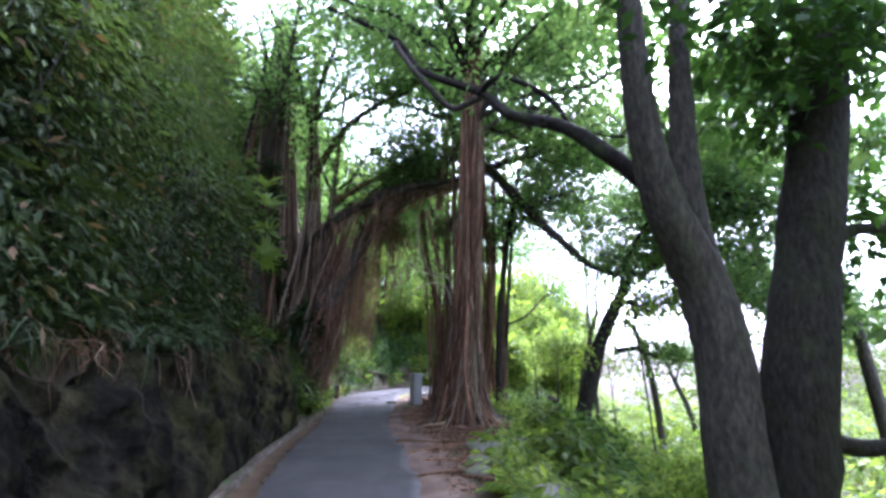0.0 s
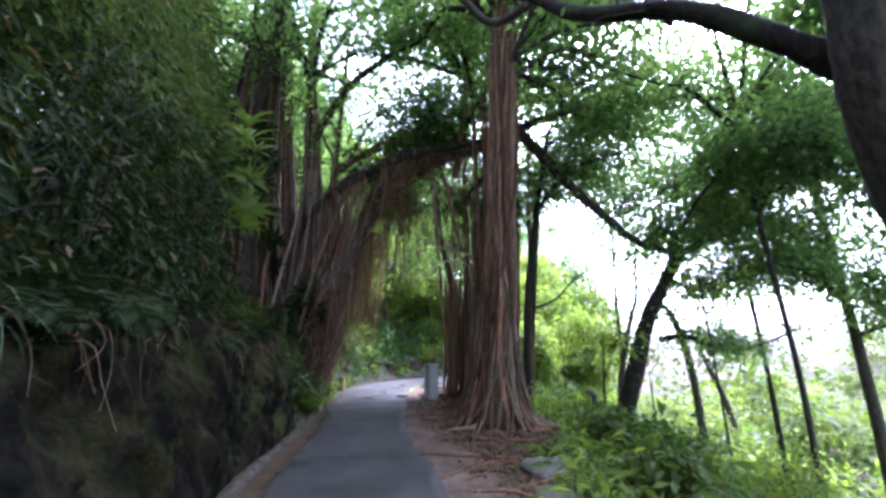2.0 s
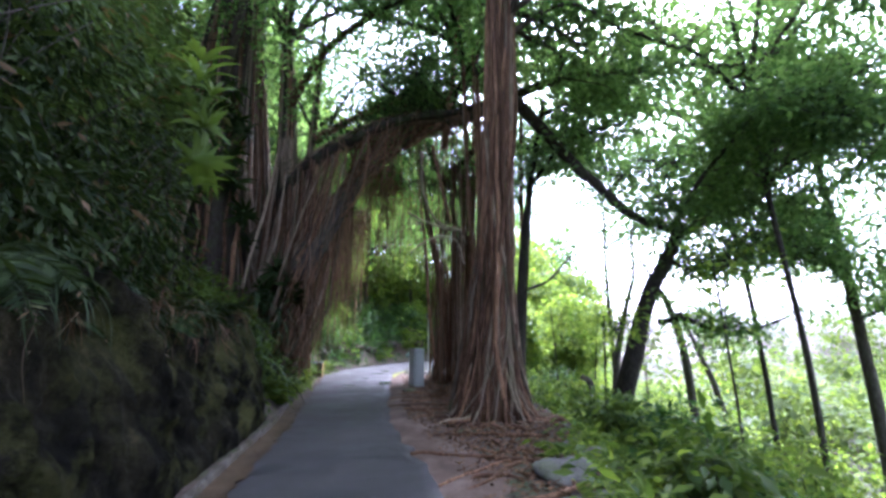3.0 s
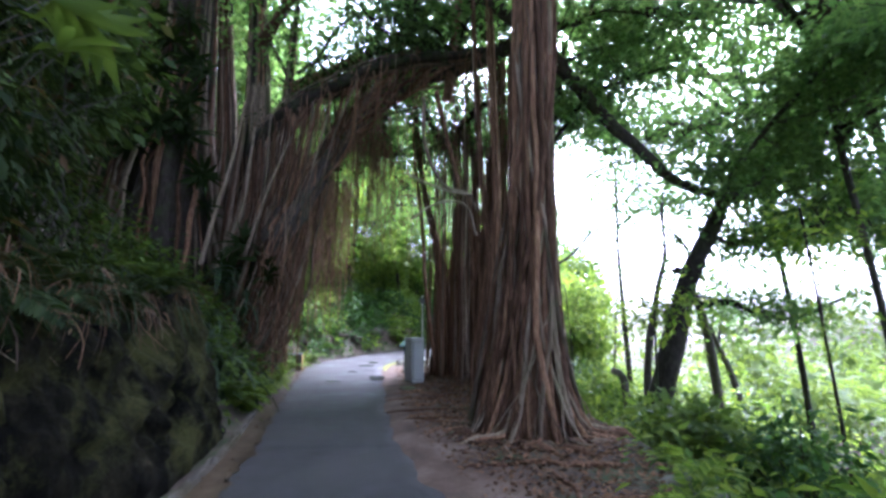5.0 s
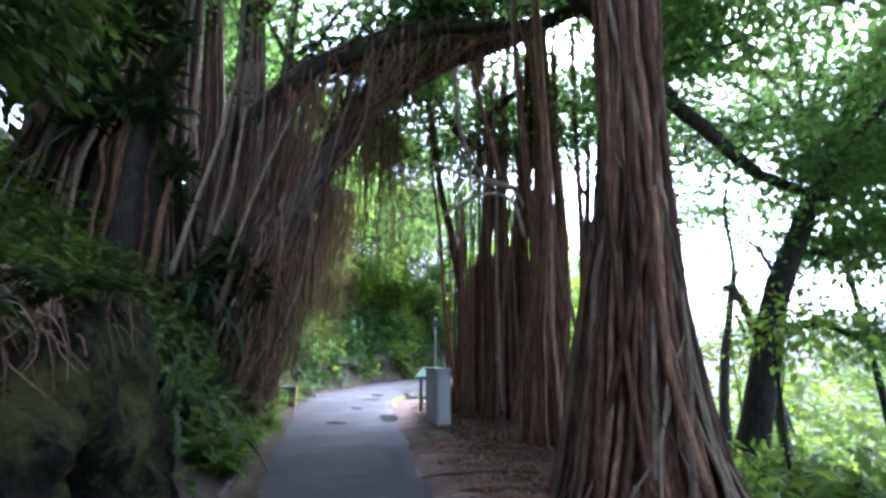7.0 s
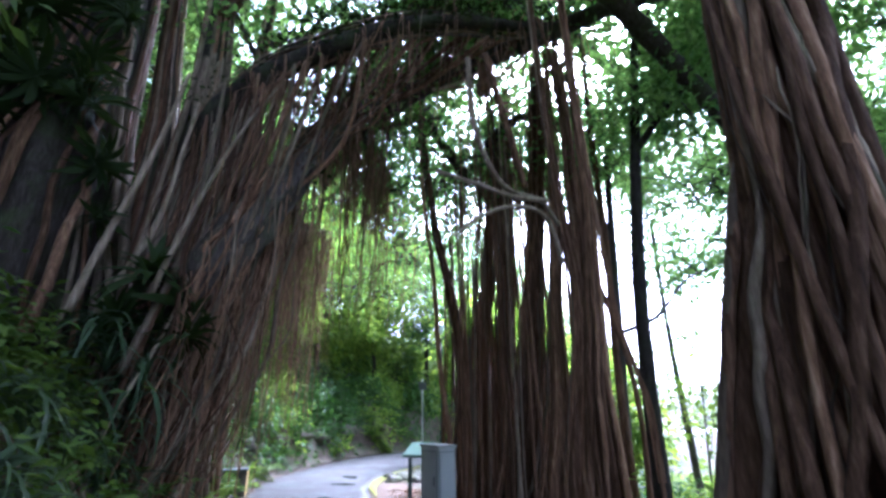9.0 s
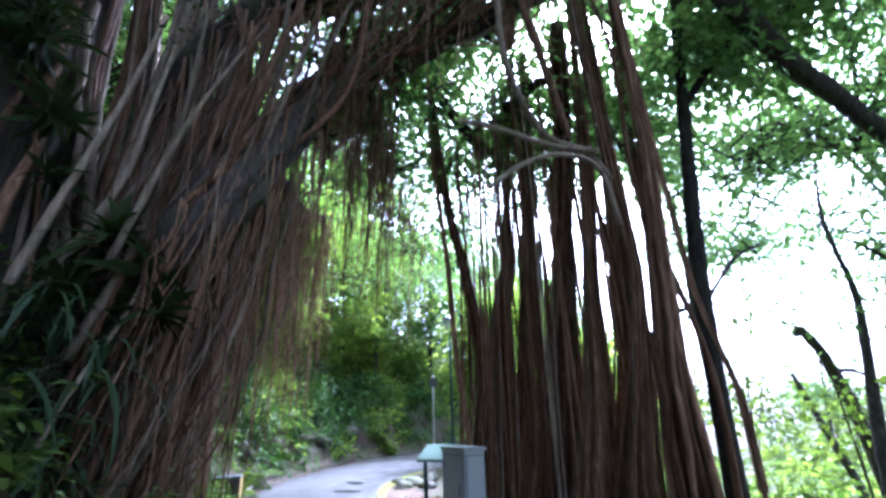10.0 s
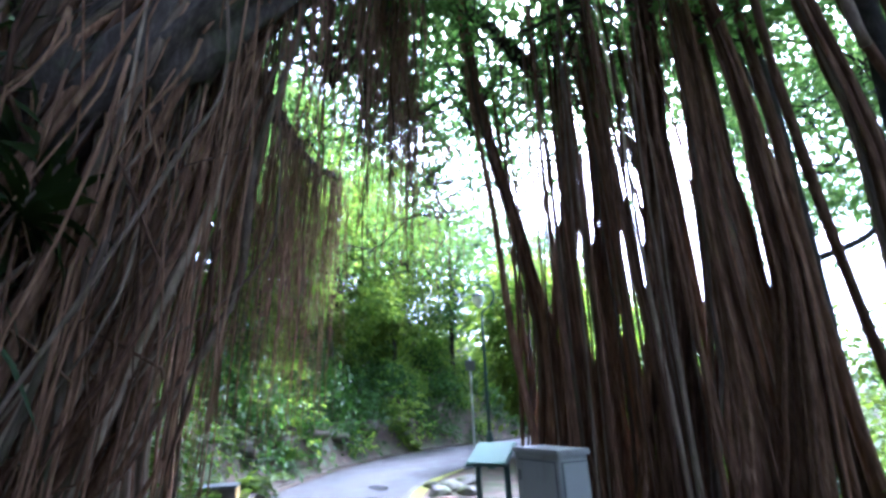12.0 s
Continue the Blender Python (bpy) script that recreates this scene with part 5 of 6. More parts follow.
solid("thicket_stems", g, BARK_GREY, "thin bare stems among the thicket", "undergrowth", "stuff")


def scatter(n, x0, x1, y0, y1, test):
    p = np.c_[rng.uniform(x0, x1, n), rng.uniform(y0, y1, n)]
    return p[test(p)]


def on_ground(p, lift):
    return np.c_[p, ground(p[:, 0], p[:, 1]) + lift]


p = scatter(15000, -16, 14, 13, 48, lambda p: (across(LEFT, p[:, 0], p[:, 1])[0] > np.where(p[:, 1] > 25, 0.5, 0.75)) & (across(LEFT, p[:, 0], p[:, 1])[0] < 7))
near = p[:, 1] < 25
# sunny patches put into the leaf colour: bright leaf there, dark leaf elsewhere
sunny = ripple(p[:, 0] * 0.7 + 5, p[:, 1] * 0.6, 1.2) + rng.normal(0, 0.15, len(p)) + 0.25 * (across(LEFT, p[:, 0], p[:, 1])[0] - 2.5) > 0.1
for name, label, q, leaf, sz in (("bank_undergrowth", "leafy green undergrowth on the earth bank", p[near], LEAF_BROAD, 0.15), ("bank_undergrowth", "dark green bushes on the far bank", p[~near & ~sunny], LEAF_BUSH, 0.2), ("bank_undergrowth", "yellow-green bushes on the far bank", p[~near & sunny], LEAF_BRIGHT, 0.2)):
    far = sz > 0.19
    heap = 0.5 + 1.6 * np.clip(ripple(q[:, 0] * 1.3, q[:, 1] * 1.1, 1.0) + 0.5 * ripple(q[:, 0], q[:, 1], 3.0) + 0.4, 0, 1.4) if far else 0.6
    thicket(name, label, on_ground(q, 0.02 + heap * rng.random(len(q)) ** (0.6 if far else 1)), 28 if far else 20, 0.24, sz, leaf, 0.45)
p = scatter(11000, 0, 26, -4, 34, lambda p: (-across(RIGHT, p[:, 0], p[:, 1])[0] > verge(p[:, 1]) + 0.25) & (p[:, 0] < 16))
mound = 0.25 + 1.15 * np.clip(ripple(p[:, 0] * 0.9, p[:, 1] * 0.8, 1.0) + 0.45 * ripple(p[:, 0], p[:, 1], 2.6), 0, 1.3) * np.clip((p[:, 0] - 0.6) / 2.5, 0.15, 1.0)
q = on_ground(p, mound * rng.random(len(p)) ** 0.6)
pick = rng.random(len(p)) < 0.62
thicket("slope_undergrowth", "bright green undergrowth covering the slope", q[pick], 24, 0.22, 0.17, LEAF_BRIGHT, 0.42)
thicket("slope_undergrowth", "mid green leafy shrubs mixed over the slope", q[~pick], 20, 0.2, 0.2, LEAF_BROAD, 0.35, 0.5)
p = scatter(210, 7.5, 40, -2, 60, lambda p: (-across(RIGHT, p[:, 0], p[:, 1])[0] > 9.5))
for leaf, q, label in ((LEAF_BRIGHT, p[::2], "rounded green tree crowns filling the lower slope"), (LEAF_BROAD, p[1::2], "darker tree crowns filling the lower slope")):
    q = on_ground(q, rng.uniform(0.6, 3.2, len(q)))
    q = np.repeat(q, 15, 0) + rng.normal(0, 1, (15 * len(q), 3)) * (1.15, 1.15, 0.8)
    thicket("valley_undergrowth", label, q, 30, 0.42, 0.27, leaf, 0.5)
# far woods across the valley
n = 300
a = rng.uniform(-0.1, 1.75, n)
d = rng.uniform(32, 120, n)
x, y = d * np.sin(a), d * np.cos(a)
z = -9 + rng.uniform(0, 1, n) ** 0.6 * np.interp(d, (32, 60, 120), (7.5, 9.5, 14)) + 1.2 * ripple(x, y, 0.12)
keep = x - 0.72 * y > -18
crowns = np.c_[x, y, z][keep]
crowns = np.repeat(crowns, 9, 0) + rng.normal(0, 1, (9 * len(crowns), 3)) * (1.7, 1.7, 1.2)
thicket("far_woods", "pale green woods across the valley", crowns, 48, 0.75, 0.55, LEAF_FAR, 0.6)

# ---- plants ----
def frond_mesh(length, width, pairs, leaf, name="frond"):
    g = Geo()
    s = np.linspace(0, 1, 16)
    rib = np.c_[s * length * 0.85, 0 * s, length * (0.55 * s - 0.62 * s ** 2)]
    g.tube(rib, 0.006, 0.002, 6, 3)
    t = np.linspace(0.12, 0.98, pairs)
    c = np.c_[np.interp(t, s, rib[:, 0]), 0 * t, np.interp(t, s, rib[:, 2])]
    ln = width * np.sin(np.pi * np.clip(t * 0.85 + 0.12, 0, 1)) + 0.01
    for sg in (-1, 1):
        g.leaves(c, np.c_[0.45 + 0 * t, sg + 0 * t, -0.25 + 0 * t], ln, 0.26, 0.1)
    return g.mesh(name, leaf)


FROND_BIG = frond_mesh(0.85, 0.2, 26, LEAF_BROAD)
FROND_DARK = frond_mesh(0.7, 0.15, 24, LEAF_DARK)
FROND_BRIGHT = frond_mesh(0.55, 0.14, 20, LEAF_BRIGHT)


def rosette(name, label, category, mesh, count, part_name, pitch=(-10, 45)):
    ob = thing(name, label, category, (0, 0, -50), label)
    for k in range(count):
        c = new(part_name, mesh)
        c.parent = ob
        s = rng.uniform(0.75, 1.15)
        c.matrix_basis = pose(0, 0, 0, 0, -rng.uniform(*pitch), 360 * k / count + rng.uniform(-20, 20)) @ Matrix.Diagonal((s, s, s, 1))
    return ob


def scatter_copies(first, spots, scale=(0.7, 1.2), lift=0.0, tilt=12):
    for i, p in enumerate(spots):
        s = rng.uniform(*scale)
        m = pose(float(p[0]), float(p[1]), float(p[2]) + lift, rng.normal(0, tilt), rng.normal(0, tilt), rng.uniform(0, 360))
        ob = first if i == 0 else copy_thing(first, m)
        ob.matrix_basis = m @ Matrix.Diagonal((s, s, s, 1))


fern_a = rosette("fern", "green fern with arching fronds on the bank", "fern", FROND_BIG, 9, "frond")
p = scatter(400, -7, 1, 12.6, 38, lambda p: (np.abs(across(LEFT, p[:, 0], p[:, 1])[0] - 1.2) < 0.75))[:46]
scatter_copies(fern_a, on_ground(p, 0.0), (0.7, 1.2))
p = scatter(500, -10, -3, 10.2, 16.5, lambda p: (np.abs(across(LEFT, p[:, 0], p[:, 1])[0] - 2.7) < 1.5))[:24]
scatter_copies(fern_a, on_ground(p, 0.0), (0.5, 1.0))
fern_b = rosette("fern", "dark fern rooted above the rock face", "fern", FROND_DARK, 8, "frond", (-35, 25))


def ledge(n, y0, y1, back, low, high):
    """Spots along the top of the rock face."""
    y = rng.uniform(y0, y1, n)
    x = np.interp(y, LEFT[:, 1], LEFT[:, 0]) - KERB - rng.uniform(*back, n)
    return np.c_[x, y, np.maximum(rng.uniform(low, high, n), ground(x, y))]


scatter_copies(fern_b, ledge(40, -1, 13, (0.75, 1.3), 1.6, 2.0), (0.7, 1.15))
fern_c = rosette("fern", "bright young fern beside the kerb", "fern", FROND_BRIGHT, 8, "frond")
p = scatter(400, -6, -2, 13.2, 26, lambda p: (np.abs(across(LEFT, p[:, 0], p[:, 1])[0] - 0.6) < 0.16))[:26]
scatter_copies(fern_c, on_ground(p, 0.0), (0.5, 0.95))
fern_d = rosette("fern", "bright green fern on the slope below the path", "fern", FROND_BRIGHT, 8, "frond")
p = scatter(500, 0.5, 6, 4, 20, lambda p: (np.abs(-across(RIGHT, p[:, 0], p[:, 1])[0] - verge(p[:, 1]) - 0.8) < 0.7))[:40]
scatter_copies(fern_d, on_ground(p, 0.05), (0.6, 1.2))


def blade_mesh(length, width, droop, mat):
    return Geo().strap([(0, 0, 0), (length * 0.3, 0, length * 0.42), (length * 0.7, 0, length * (0.5 - droop * 0.5)), (length, 0, length * (0.3 - droop))], width, 9).mesh("blade", mat)


strap = rosette("strap_leaf_plant", "dark strap-leaved plant with drooping blades on the bank", "plant", blade_mesh(0.75, 0.045, 0.5, LEAF_STRAP), 18, "blade", (-20, 55))
p = np.r_[scatter(600, -7, -3.8, 13.4, 19, lambda p: (np.abs(across(LEFT, p[:, 0], p[:, 1])[0] - 1.2) < 0.55))[:40]]
scatter_copies(strap, on_ground(p, 0.0), (0.7, 1.2))
q = np.c_[rng.uniform(-5.5, -4.6, 16), rng.uniform(15.9, 16.4, 16), rng.uniform(0.8, 2.5, 16)]
scatter_copies(strap, np.c_[q[:, :2], np.maximum(q[:, 2], ground(q[:, 0], q[:, 1]))], (0.6, 1.0))
tuft = rosette("dry_grass_tuft", "tuft of dry brown grass hanging over the rock edge", "grass", blade_mesh(0.42, 0.009, 0.75, LEAF_DRY), 26, "blade", (-50, 30))
scatter_copies(tuft, ledge(12, 3.5, 13, (0.6, 0.95), 1.5, 1.85), (0.6, 1.2))
tuft2 = rosette("grass_tuft", "tuft of green grass on the bank edge", "grass", blade_mesh(0.45, 0.014, 0.6, LEAF_STRAP), 24, "blade", (-30, 50))
p = scatter(300, -6, -2, 13, 24, lambda p: (np.abs(across(LEFT, p[:, 0], p[:, 1])[0] - 1.1) < 0.3))[:14]
scatter_copies(tuft2, np.vstack([ledge(30, 3, 13, (0.65, 1.1), 1.55, 1.9), on_ground(p, 0.02)]), (0.6, 1.2))
for k in range(70):
    x, y, z = ledge(1, 1, 13, (0.6, 0.85), 1.5, 1.8)[0]
    l = rng.uniform(0.15, 0.6)
    r = rng.uniform(0.003, 0.009)
    solid("dangling_root", Geo().tube([(x - 0.25, y, z + 0.05), (x + 0.05, y + rng.normal(0, 0.05), z + 0.03), (x + 0.14, y + rng.normal(0, 0.1), z - l * 0.45), (x + 0.2 + rng.normal(0, 0.05), y + rng.normal(0, 0.12), z - l)], r, r * 0.5, 9, 4, 0.1), BARK_PALE if rng.random() < 0.5 else ROOT_FINE, "bare brown root dangling over the rock face", "root", group="roots over the rock")


def broadleaf_mesh(length, width, mat):
    s = np.linspace(0, 1, 8)
    w = width * 0.5 * np.sin(np.pi * np.clip(s, 0.02, 0.985) ** 0.8)
    zc = length * (0.5 * s - 0.65 * s ** 2)
    v = np.stack([np.c_[s * length, -w, zc + w * 0.3], np.c_[s * length, 0 * s, zc], np.c_[s * length, w, zc + w * 0.3]], 1)
    return lofted(v).mesh("leaf", mat)


shrub = rosette("broadleaf_shrub", "low shrub with glossy bright green leaves at the kerb", "shrub", broadleaf_mesh(0.26, 0.11, LEAF_BRIGHT), 26, "leaf", (-5, 80))
p = np.array([(-4.35, 17.0), (-4.55, 17.5), (-4.7, 18.1), (-4.4, 16.3), (-4.85, 18.9), (-4.25, 15.6), (-5.1, 20.2), (-5.2, 21.3), (-5.0, 19.6), (-4.7, 16.8), (-4.5, 15.2), (-4.3, 14.7), (-4.6, 17.9), (-4.15, 14.2)])
q = np.array([(-4.45, 18.0), (-4.55, 18.6), (-4.7, 19.2), (-4.4, 17.5), (-4.8, 20.0)])
scatter_copies(shrub, np.vstack([on_ground(p, 0.02), on_ground(p + 0.12, 0.2), on_ground(q[:3], 0.3)]), (0.9, 1.6))
tall = rosette("broadleaf_shrub", "tall plant with long yellow-green leaves on the bank", "shrub", broadleaf_mesh(0.42, 0.09, LEAF_BROAD), 9, "leaf", (0, 75))
scatter_copies(tall, np.array([(-3.5, 8.8, 3.6), (-3.5, 9.0, 4.1), (-3.45, 8.6, 3.2), (-3.6, 9.1, 4.6), (-3.4, 8.4, 4.4), (-3.5, 8.7, 4.0), (-3.45, 8.5, 3.5), (-3.7, 9.0, 5.0)]), (0.8, 1.2), tilt=35)
bushy = rosette("epiphyte", "dark leafy epiphyte growing on the banyan trunk", "plant", broadleaf_mesh(0.42, 0.07, LEAF_DARK), 40, "leaf", (-70, 70))
scatter_copies(bushy, np.array([(-6.1, 16.5, 5.0), (-6.3, 16.5, 5.9), (-6.5, 16.6, 6.8), (-6.2, 16.5, 7.5), (-5.9, 16.7, 4.2), (-6.6, 16.5, 6.3), (-4.6, 16.3, 2.9), (-4.9, 16.2, 3.2), (-4.4, 16.2, 2.5), (-5.1, 16.1, 2.7), (-7.2, 16.35, 7.4), (-7.5, 16.4, 6.6), (-6.9, 16.3, 8.2), (-6.6, 16.5, 8.9), (-7.0, 16.3, 6.2), (-7.6, 16.3, 5.6), (-6.5, 16.6, 7.9), (-7.3, 16.3, 8.8)]), (1.0, 1.7), tilt=40)

# ---- stones ----
def stone(x, y, s, flat, label, mat, z=None, group=""):
    bm = bmesh.new()
    bmesh.ops.create_icosphere(bm, subdivisions=3, radius=1)
    o = Vector((rng.uniform(0, 50), 0, 0))
    for v in bm.verts:
        k = 1 + 0.35 * noise.noise(v.co * 1.1 + o) + 0.12 * noise.noise(v.co * 3 + o)
        v.co = Vector((v.co.x * s[0], v.co.y * s[1], v.co.z * flat)) * k
    bm.verts.index_update()
    g = Geo().add([v.co[:] for v in bm.verts], [[v.index for v in f.verts] for f in bm.faces])
    bm.free()
    ob = new("stone", g.mesh("stone", mat))
    ob.location = (x, y, (float(ground(x, y)) if z is None else z) + flat * 0.35)
    ob.rotation_euler = (rng.normal(0, 0.08), rng.normal(0, 0.08), rng.uniform(0, 6.3))
    return tagged(ob, label, "stone", group)


stone(1.15, 6.2, (0.55, 0.32), 0.14, "flat mossy boulder at the edge of the verge", STONE)
for x, y, s in ((0.62, 7.6, 0.2), (0.7, 8.6, 0.24), (1.0, 9.2, 0.2), (0.95, 8.0, 0.22), (1.35, 10.1, 0.24), (1.6, 9.5, 0.2), (0.5, 6.9, 0.17)):
    stone(x, y, (s, s * 1.4), s * 0.45, "mossy grey stone on the verge edge", STONE, group="stones along the verge")
for x, y, s, f in ((-1.45, 23.6, 0.3, 0.12), (-1.15, 24.3, 0.4, 0.14), (-1.5, 24.6, 0.22, 0.1), (-0.7, 24.9, 0.35, 0.12), (-0.9, 23.5, 0.28, 0.1)):
    stone(x, y, (s, s * 0.7), f, "flat grey-brown rock beside the bend", STONE, group="rocks at the bend")
for x, y, s in ((-4.75, 27.2, 0.4), (-4.2, 28.9, 0.45), (-3.5, 30.6, 0.4), (-2.6, 32.9, 0.5), (-1.2, 34.8, 0.5), (-5.1, 25.3, 0.35)):
    stone(x - 0.5, y + 0.4, (s * 1.3, s * 0.9), s * 0.5, "grey rock at the foot of the far bank", CONCRETE, group="rocks at the foot of the bank")
paving = bevelled((-0.17, -0.14, 0), (0.17, 0.14, 0.05), 0.01)
ob = solid("paving_slab", paving, STONE, "small loose concrete slab lying on the dirt", "slab", smooth=False)
ob.matrix_basis = pose(-1.22, 16.9, 0.015, 3, 2, 15)

# moss along the outer edge at the bend
q = curve(np.array([(-1.95, 21.2, 0), (-2.0, 22.8, 0), (-1.72, 24.4, 0), (-1.2, 25.9, 0), (-0.4, 27.3, 0)]), 40)
w = 0.1 * np.sin(np.linspace(0.1, 3.0, 40)) + 0.03 * rng.random(40)
d = unit(np.gradient(q, axis=0))
o = np.c_[d[:, 1], -d[:, 0], 0 * w]
rows = np.stack([q - o * w[:, None], q, q + o * w[:, None] * 1.2], 1)
rows[:, :, 2] = 0.021
rows[:, 1, 2] = 0.035
part("moss_edge", lofted(rows), MOSS, road, "yellow-green moss along the path's edge")

# ---- surface roots and litter on the verge ----
for k in range(34):
    y0 = rng.uniform(6.5, 16.5)
    x0 = float(np.interp(y0, RIGHT[:, 1], RIGHT[:, 0])) + rng.uniform(0.45, 1.5)
    a = rng.normal(0.15, 0.9) + math.pi * (rng.random() < 0.5)
    l = rng.uniform(0.35, 0.9)
    pts = []
    for s in (-1, -0.5, 0, 0.5, 1):
        x, y = x0 + math.cos(a) * l * s + rng.normal(0, 0.06), y0 + math.sin(a) * l * s + rng.normal(0, 0.06)
        pts.append((x, y, float(ground(x, y)) + 0.025 - 0.04 * (abs(s) == 1)))
    r = rng.uniform(0.012, 0.035)
    solid("surface_root", Geo().tube(pts, r, r * 0.6, 14, 6, 0.1), BARK_BANYAN, "gnarled brown root lying on the verge", "root", group="roots on the verge")


for k in range(30):
    y0 = rng.uniform(12.4, 16.8)
    lx = float(np.interp(y0, LEFT[:, 1], LEFT[:, 0]))
    pts = []
    for d in (2.3, 1.8, 1.4, 1.0, 0.7):
        x, y = lx - d + rng.normal(0, 0.08), y0 - 0.35 * (2.3 - d) + rng.normal(0, 0.12)
        pts.append((x, y, float(ground(x, y)) + 0.03 + rng.uniform(0, 0.09) * (0.8 < d < 2)))
    r = rng.choice((0.012, 0.018, 0.03, 0.055))
    solid("bank_root", Geo().tube(pts, r, r * 0.7, 18, 7, 0.1), BARK_PALE if k % 2 else BARK_BANYAN, "bare root snaking down the earth bank to the kerb", "root", group="roots on the earth bank")


def litter(name, label, p, size, mat, lift=0.02):
    n = len(p)
    a = rng.uniform(0, 6.3, n)
    g = Geo().leaves(on_ground(p, lift + rng.uniform(0, 0.02, n)), np.c_[np.cos(a), np.sin(a), rng.normal(0.05, 0.25, n)], size * rng.uniform(0.6, 1.3, n), 0.45)
    return solid(name, g, mat, label, "leaf litter", "stuff")


p = scatter(38000, -2.2, 2.6, 4, 22, lambda p: (-across(RIGHT, p[:, 0], p[:, 1])[0] > 0.35) & (-across(RIGHT, p[:, 0], p[:, 1])[0] < 2.6) & (rng.random(len(p)) < np.clip(-across(RIGHT, p[:, 0], p[:, 1])[0] - 0.1, 0.08, 1)))
litter("leaf_litter", "dry brown fallen leaves on the verge", p, 0.075, LEAF_DRY)
p = scatter(2600, -7, -2, -2, 26, lambda p: (across(LEFT, p[:, 0], p[:, 1])[0] > 0.9) & (across(LEFT, p[:, 0], p[:, 1])[0] < 3))
litter("leaf_litter", "dry fallen leaves on the bank", p, 0.13, LEAF_DRY, 0.04)
p = scatter(700, -5, 0, 3, 26, lambda p: (across(LEFT, p[:, 0], p[:, 1])[0] < 0.25) & (across(LEFT, p[:, 0], p[:, 1])[0] > -0.12))
litter("leaf_litter", "leaf scraps lying in the gutter", p, 0.05, LEAF_DRY, 0.055)
for x, y in ((-2.7, 14.1), (-1.95, 8.4), (-2.2, 12.0), (-1.6, 11.2), (-1.2, 7.8), (-2.9, 16.1), (-2.3, 13.2), (-1.9, 9.9)):
    a = rng.uniform(0, 6.3)
    g = Geo().leaves(np.array([(0, 0, 0.004)]), np.array([(math.cos(a), math.sin(a), 0.08)]), 0.12, 0.5)
    solid("fallen_leaf", g, LEAF_DRY, "single yellow-brown leaf fallen on the asphalt", "leaf", at=(x, y, 0.018), group="leaves on the path")

# ---- street furniture ----
box_pose = pose(-1.11, 17.77, 0, 0, 0, 17) @ Matrix.Diagonal((0.84, 0.95, 1, 1))
cab = thing("utility_cabinet", "weathered grey metal utility cabinet standing beside the path", "cabinet", (-1.11, 17.77, 0))
part("plinth", bevelled((-0.01, -0.01, -0.1), (0.37, 0.7, 0.06), 0.01, box_pose), STONE, cab, "rough concrete plinth", smooth=False)
part("body", bevelled((0, 0, 0.06), (0.36, 0.69, 1.1), 0.012, box_pose), GREY_PAINT, cab, smooth=False)
part("lid", bevelled((-0.025, -0.025, 1.102), (0.385, 0.715, 1.15), 0.012, box_pose), GREY_PAINT, cab, "overhanging grey lid", smooth=False)
door = part("door", bevelled((-0.016, 0.06, 0.13), (-0.006, 0.63, 1.05), 0.003, box_pose), GREY_PAINT, cab, smooth=False)
part("door_gap", bevelled((-0.006, 0.05, 0.12), (-0.001, 0.64, 1.06), 0.001, box_pose), GREY_DARK, cab, "dark gap round the door", smooth=False)
part("door_handle", bevelled((-0.034, 0.1, 0.58), (-0.018, 0.13, 0.72), 0.005, box_pose), GREY_DARK, door, "dark recessed handle", smooth=False)
part("side_gap", bevelled((0.025, -0.006, 0.12), (0.335, -0.001, 1.06), 0.001, box_pose), GREY_DARK, cab, "dark gap round the side panel", smooth=False)
part("side_panel", bevelled((0.035, -0.016, 0.13), (0.325, -0.006, 1.05), 0.003, box_pose), GREY_PAINT, cab, smooth=False)
for z in (0.3, 0.88):
    part("hinge", bevelled((-0.028, 0.58, z), (-0.018, 0.62, z + 0.09), 0.004, box_pose), GREY_DARK, door, smooth=False)

board = thing("information_board", "low green lectern board on dark posts", "sign", (-1.16, 20.1, 0))
mb = pose(-1.16, 20.1, 0.97, 30, 0, -38)
part("panel", bevelled((-0.27, -0.22, -0.015), (0.27, 0.22, 0.015), 0.008, mb), GREEN_BOARD, board, "pale green panel", smooth=False)
part("panel_frame", bevelled((-0.29, -0.24, -0.03), (0.29, 0.24, -0.017), 0.006, mb), GREEN_POST, board, smooth=False)
for dx in (-0.2, 0.2):
    part("post", bevelled((dx - 0.03, -0.03, -1.05), (dx + 0.03, 0.03, -0.06), 0.006, pose(-1.16, 20.1, 0.97, 0, 0, -38)), GREEN_POST, board, smooth=False)

lx0, ly0 = 0.4, 27.3
lamp = thing("street_lamp", "slender dark green lamp post with a hooked arm and lantern", "lamp", (lx0, ly0, 0))
zb = float(ground(lx0, ly0)) - 0.05
part("base", Geo().tube([(lx0, ly0, zb), (lx0, ly0, 0.1), (lx0, ly0, 0.5), (lx0, ly0, 0.95)], 1, steps=24, sides=14, radii=[0.14, 0.13, 0.1, 0.1, 0.085, 0.11, 0.06]), GREEN_POST, lamp)
part("pole", Geo().tube([(lx0, ly0, 0.9), (lx0, ly0, 4.1)], 0.05, 0.038, 8, 12), GREEN_POST, lamp)
part("collar", Geo().tube([(lx0, ly0, 2.4), (lx0, ly0, 2.5)], 0.06, 0.06, 4, 12), GREEN_POST, lamp)
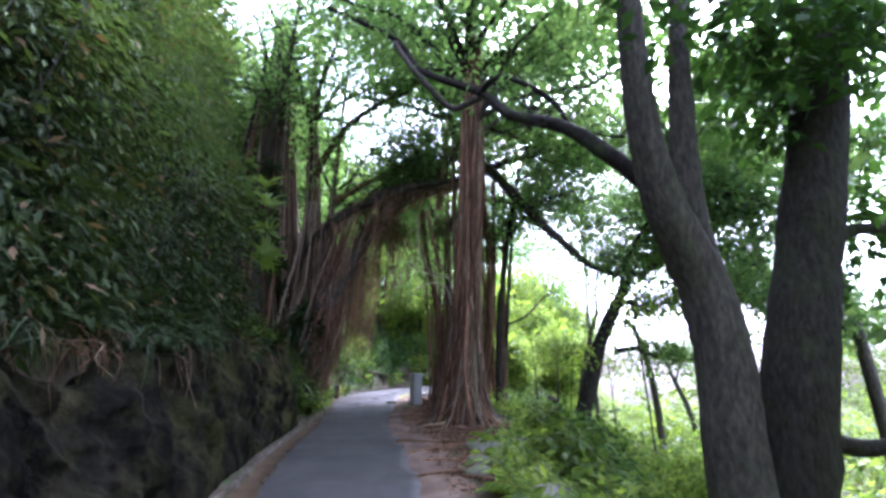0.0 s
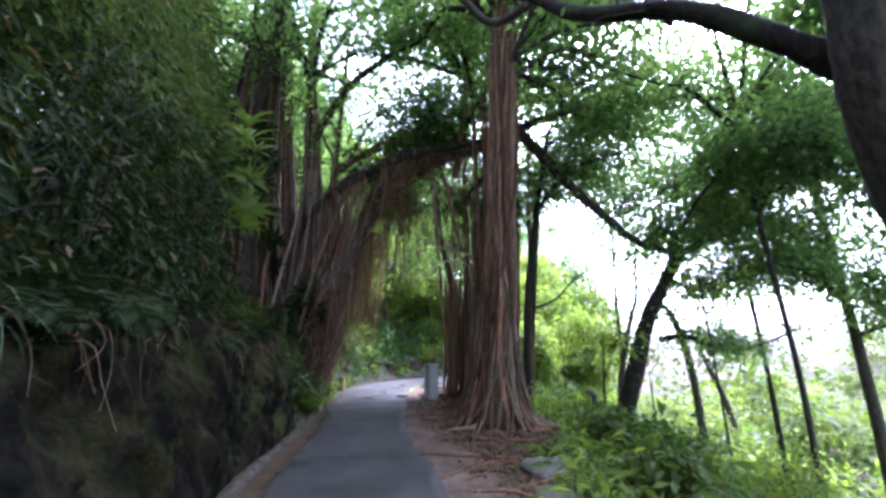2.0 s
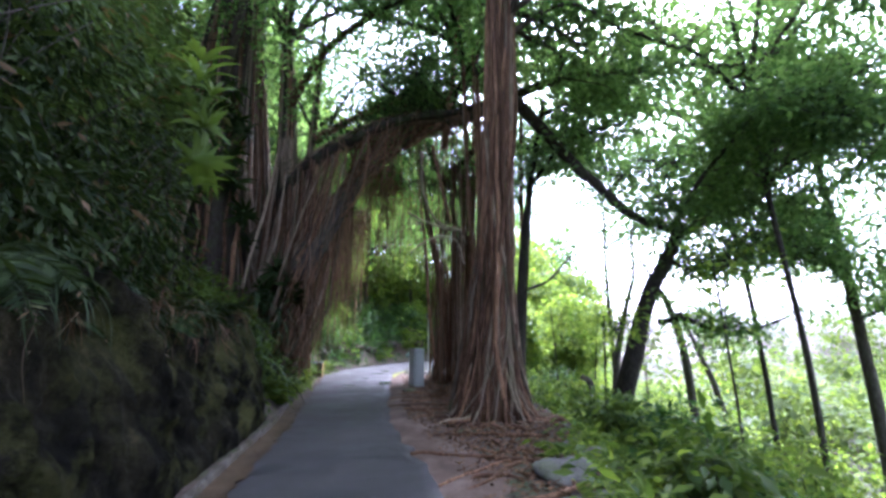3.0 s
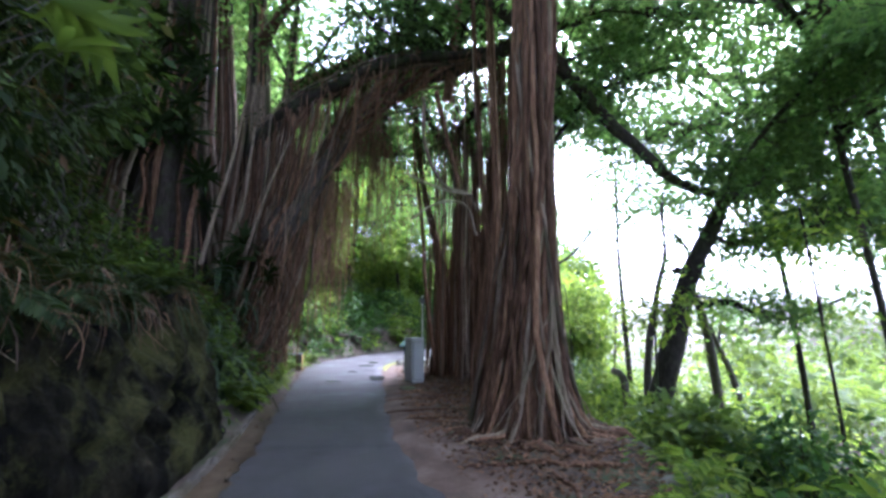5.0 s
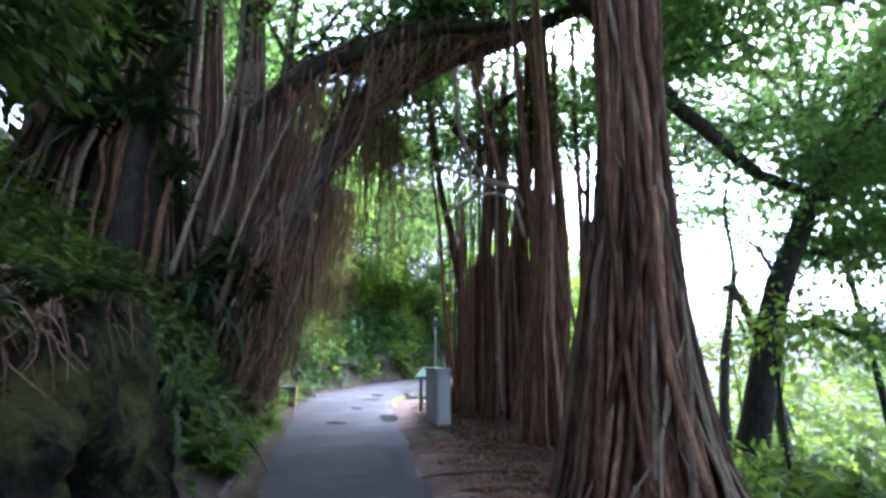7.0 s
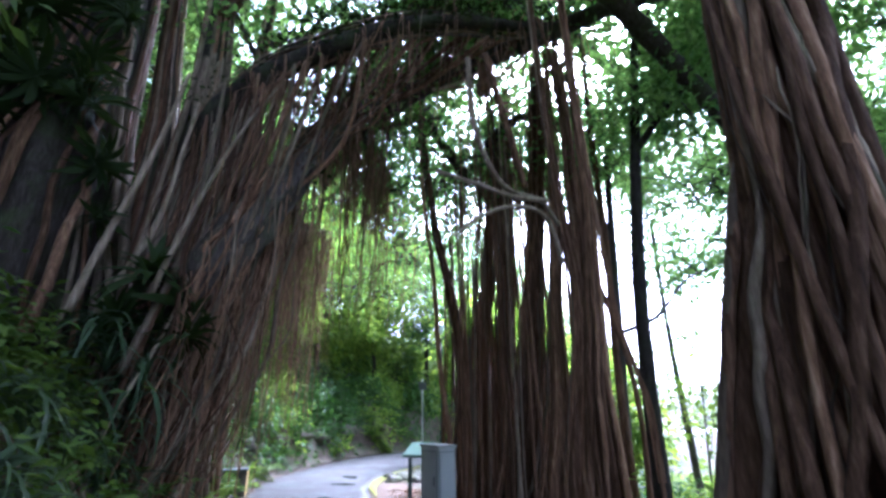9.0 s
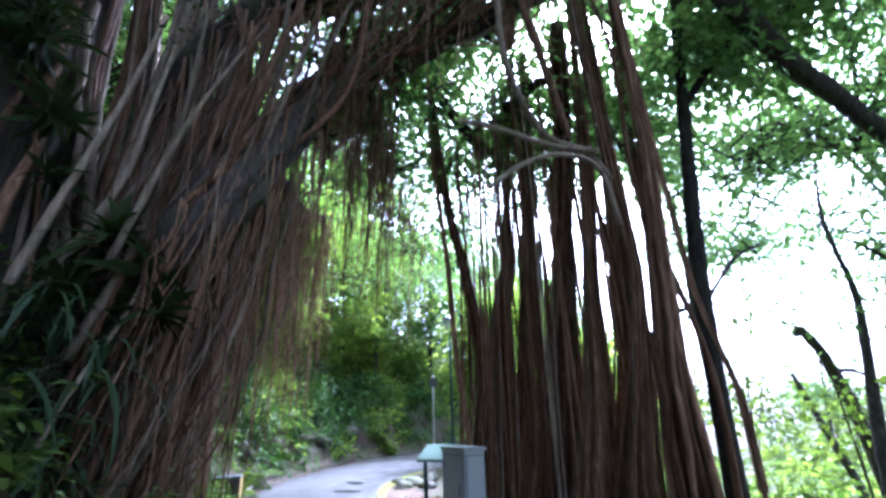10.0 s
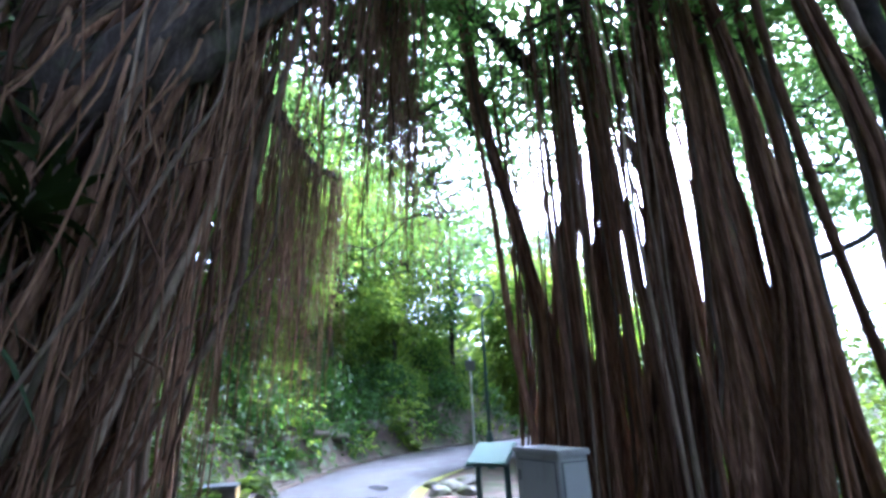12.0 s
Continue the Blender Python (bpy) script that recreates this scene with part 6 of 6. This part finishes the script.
part("arm", Geo().tube([(lx0, ly0, 4.05), (lx0 + 0.05, ly0, 4.3), (lx0 + 0.3, ly0, 4.5), (lx0 + 0.42, ly0, 4.8), (lx0 + 0.28, ly0, 5.1), (lx0 + 0.02, ly0, 5.08), (lx0 - 0.07, ly0, 4.9)], 0.032, 0.028, 30, 8), GREEN_POST, lamp)
lan = part("lantern_cap", Geo().tube([(lx0 - 0.07, ly0, 4.92), (lx0 - 0.07, ly0, 4.84), (lx0 - 0.07, ly0, 4.74)], 1, steps=8, sides=16, radii=[0.04, 0.1, 0.18, 0.2]), GREEN_POST, lamp, "dark domed cap")
part("lantern_glass", Geo().tube([(lx0 - 0.07, ly0, 4.735), (lx0 - 0.07, ly0, 4.6), (lx0 - 0.07, ly0, 4.42)], 1, steps=12, sides=16, radii=[0.185, 0.2, 0.18, 0.11, 0.03]), OPAL, lan, "pale opal glass bowl")

pole = thing("sign_post", "thin galvanised steel post beside the road", "post", (-0.67, 23.9, 0))
part("pole", Geo().tube([(-0.67, 23.9, -0.1), (-0.67, 23.9, 2.55)], 0.022, 0.022, 6, 10), STEEL, pole)
part("plate", bevelled((-0.11, -0.012, 2.3), (0.11, -0.024, 2.52), 0.003, pose(-0.67, 23.9, 0, 0, 0, 8)), GREY_DARK, pole, "small dark square plate", smooth=False)
part("cap", Geo().tube([(-0.67, 23.9, 2.552), (-0.67, 23.9, 2.6)], 0.026, 0.015, 3, 10), STEEL, pole)

pit = thing("marker_block", "low concrete drain block with a faded yellow side", "block", (-5.05, 22.3, 0))
mp = pose(-5.05, 22.3, 0, 0, 0, 8)
part("body", bevelled((-0.3, -0.2, -0.1), (0.22, 0.25, 0.5), 0.02, mp), CONCRETE, pit, smooth=False)
part("yellow_face", bevelled((0.222, -0.19, 0.0), (0.236, 0.24, 0.49), 0.004, mp), YELLOW, pit, "faded yellow painted face", smooth=False)
part("cover", bevelled((-0.32, -0.22, 0.502), (0.24, 0.27, 0.54), 0.012, mp), GREY_DARK, pit, "dark flat cover", smooth=False)

bloom = thing("flowering_shrub", "distant shrub with red blossom on the hillside", "shrub", (-5.3, 39.0, float(ground(-5.3, 39.0))))
part("stem", Geo().tube([(-5.3, 39, float(ground(-5.3, 39.0)) - 0.1), (-5.2, 38.8, 6.5), (-5.3, 38.6, 7.6)], 0.05, 0.02, 8, 6), BARK_DARK, bloom)
part("blossom", clumps(Geo(), np.array((-5.3, 38.4, 7.6)) + rng.normal(0, 0.3, (14, 3)), 12, 0.14, 0.2, 0.6), RED_TILE, bloom, "red blossom")
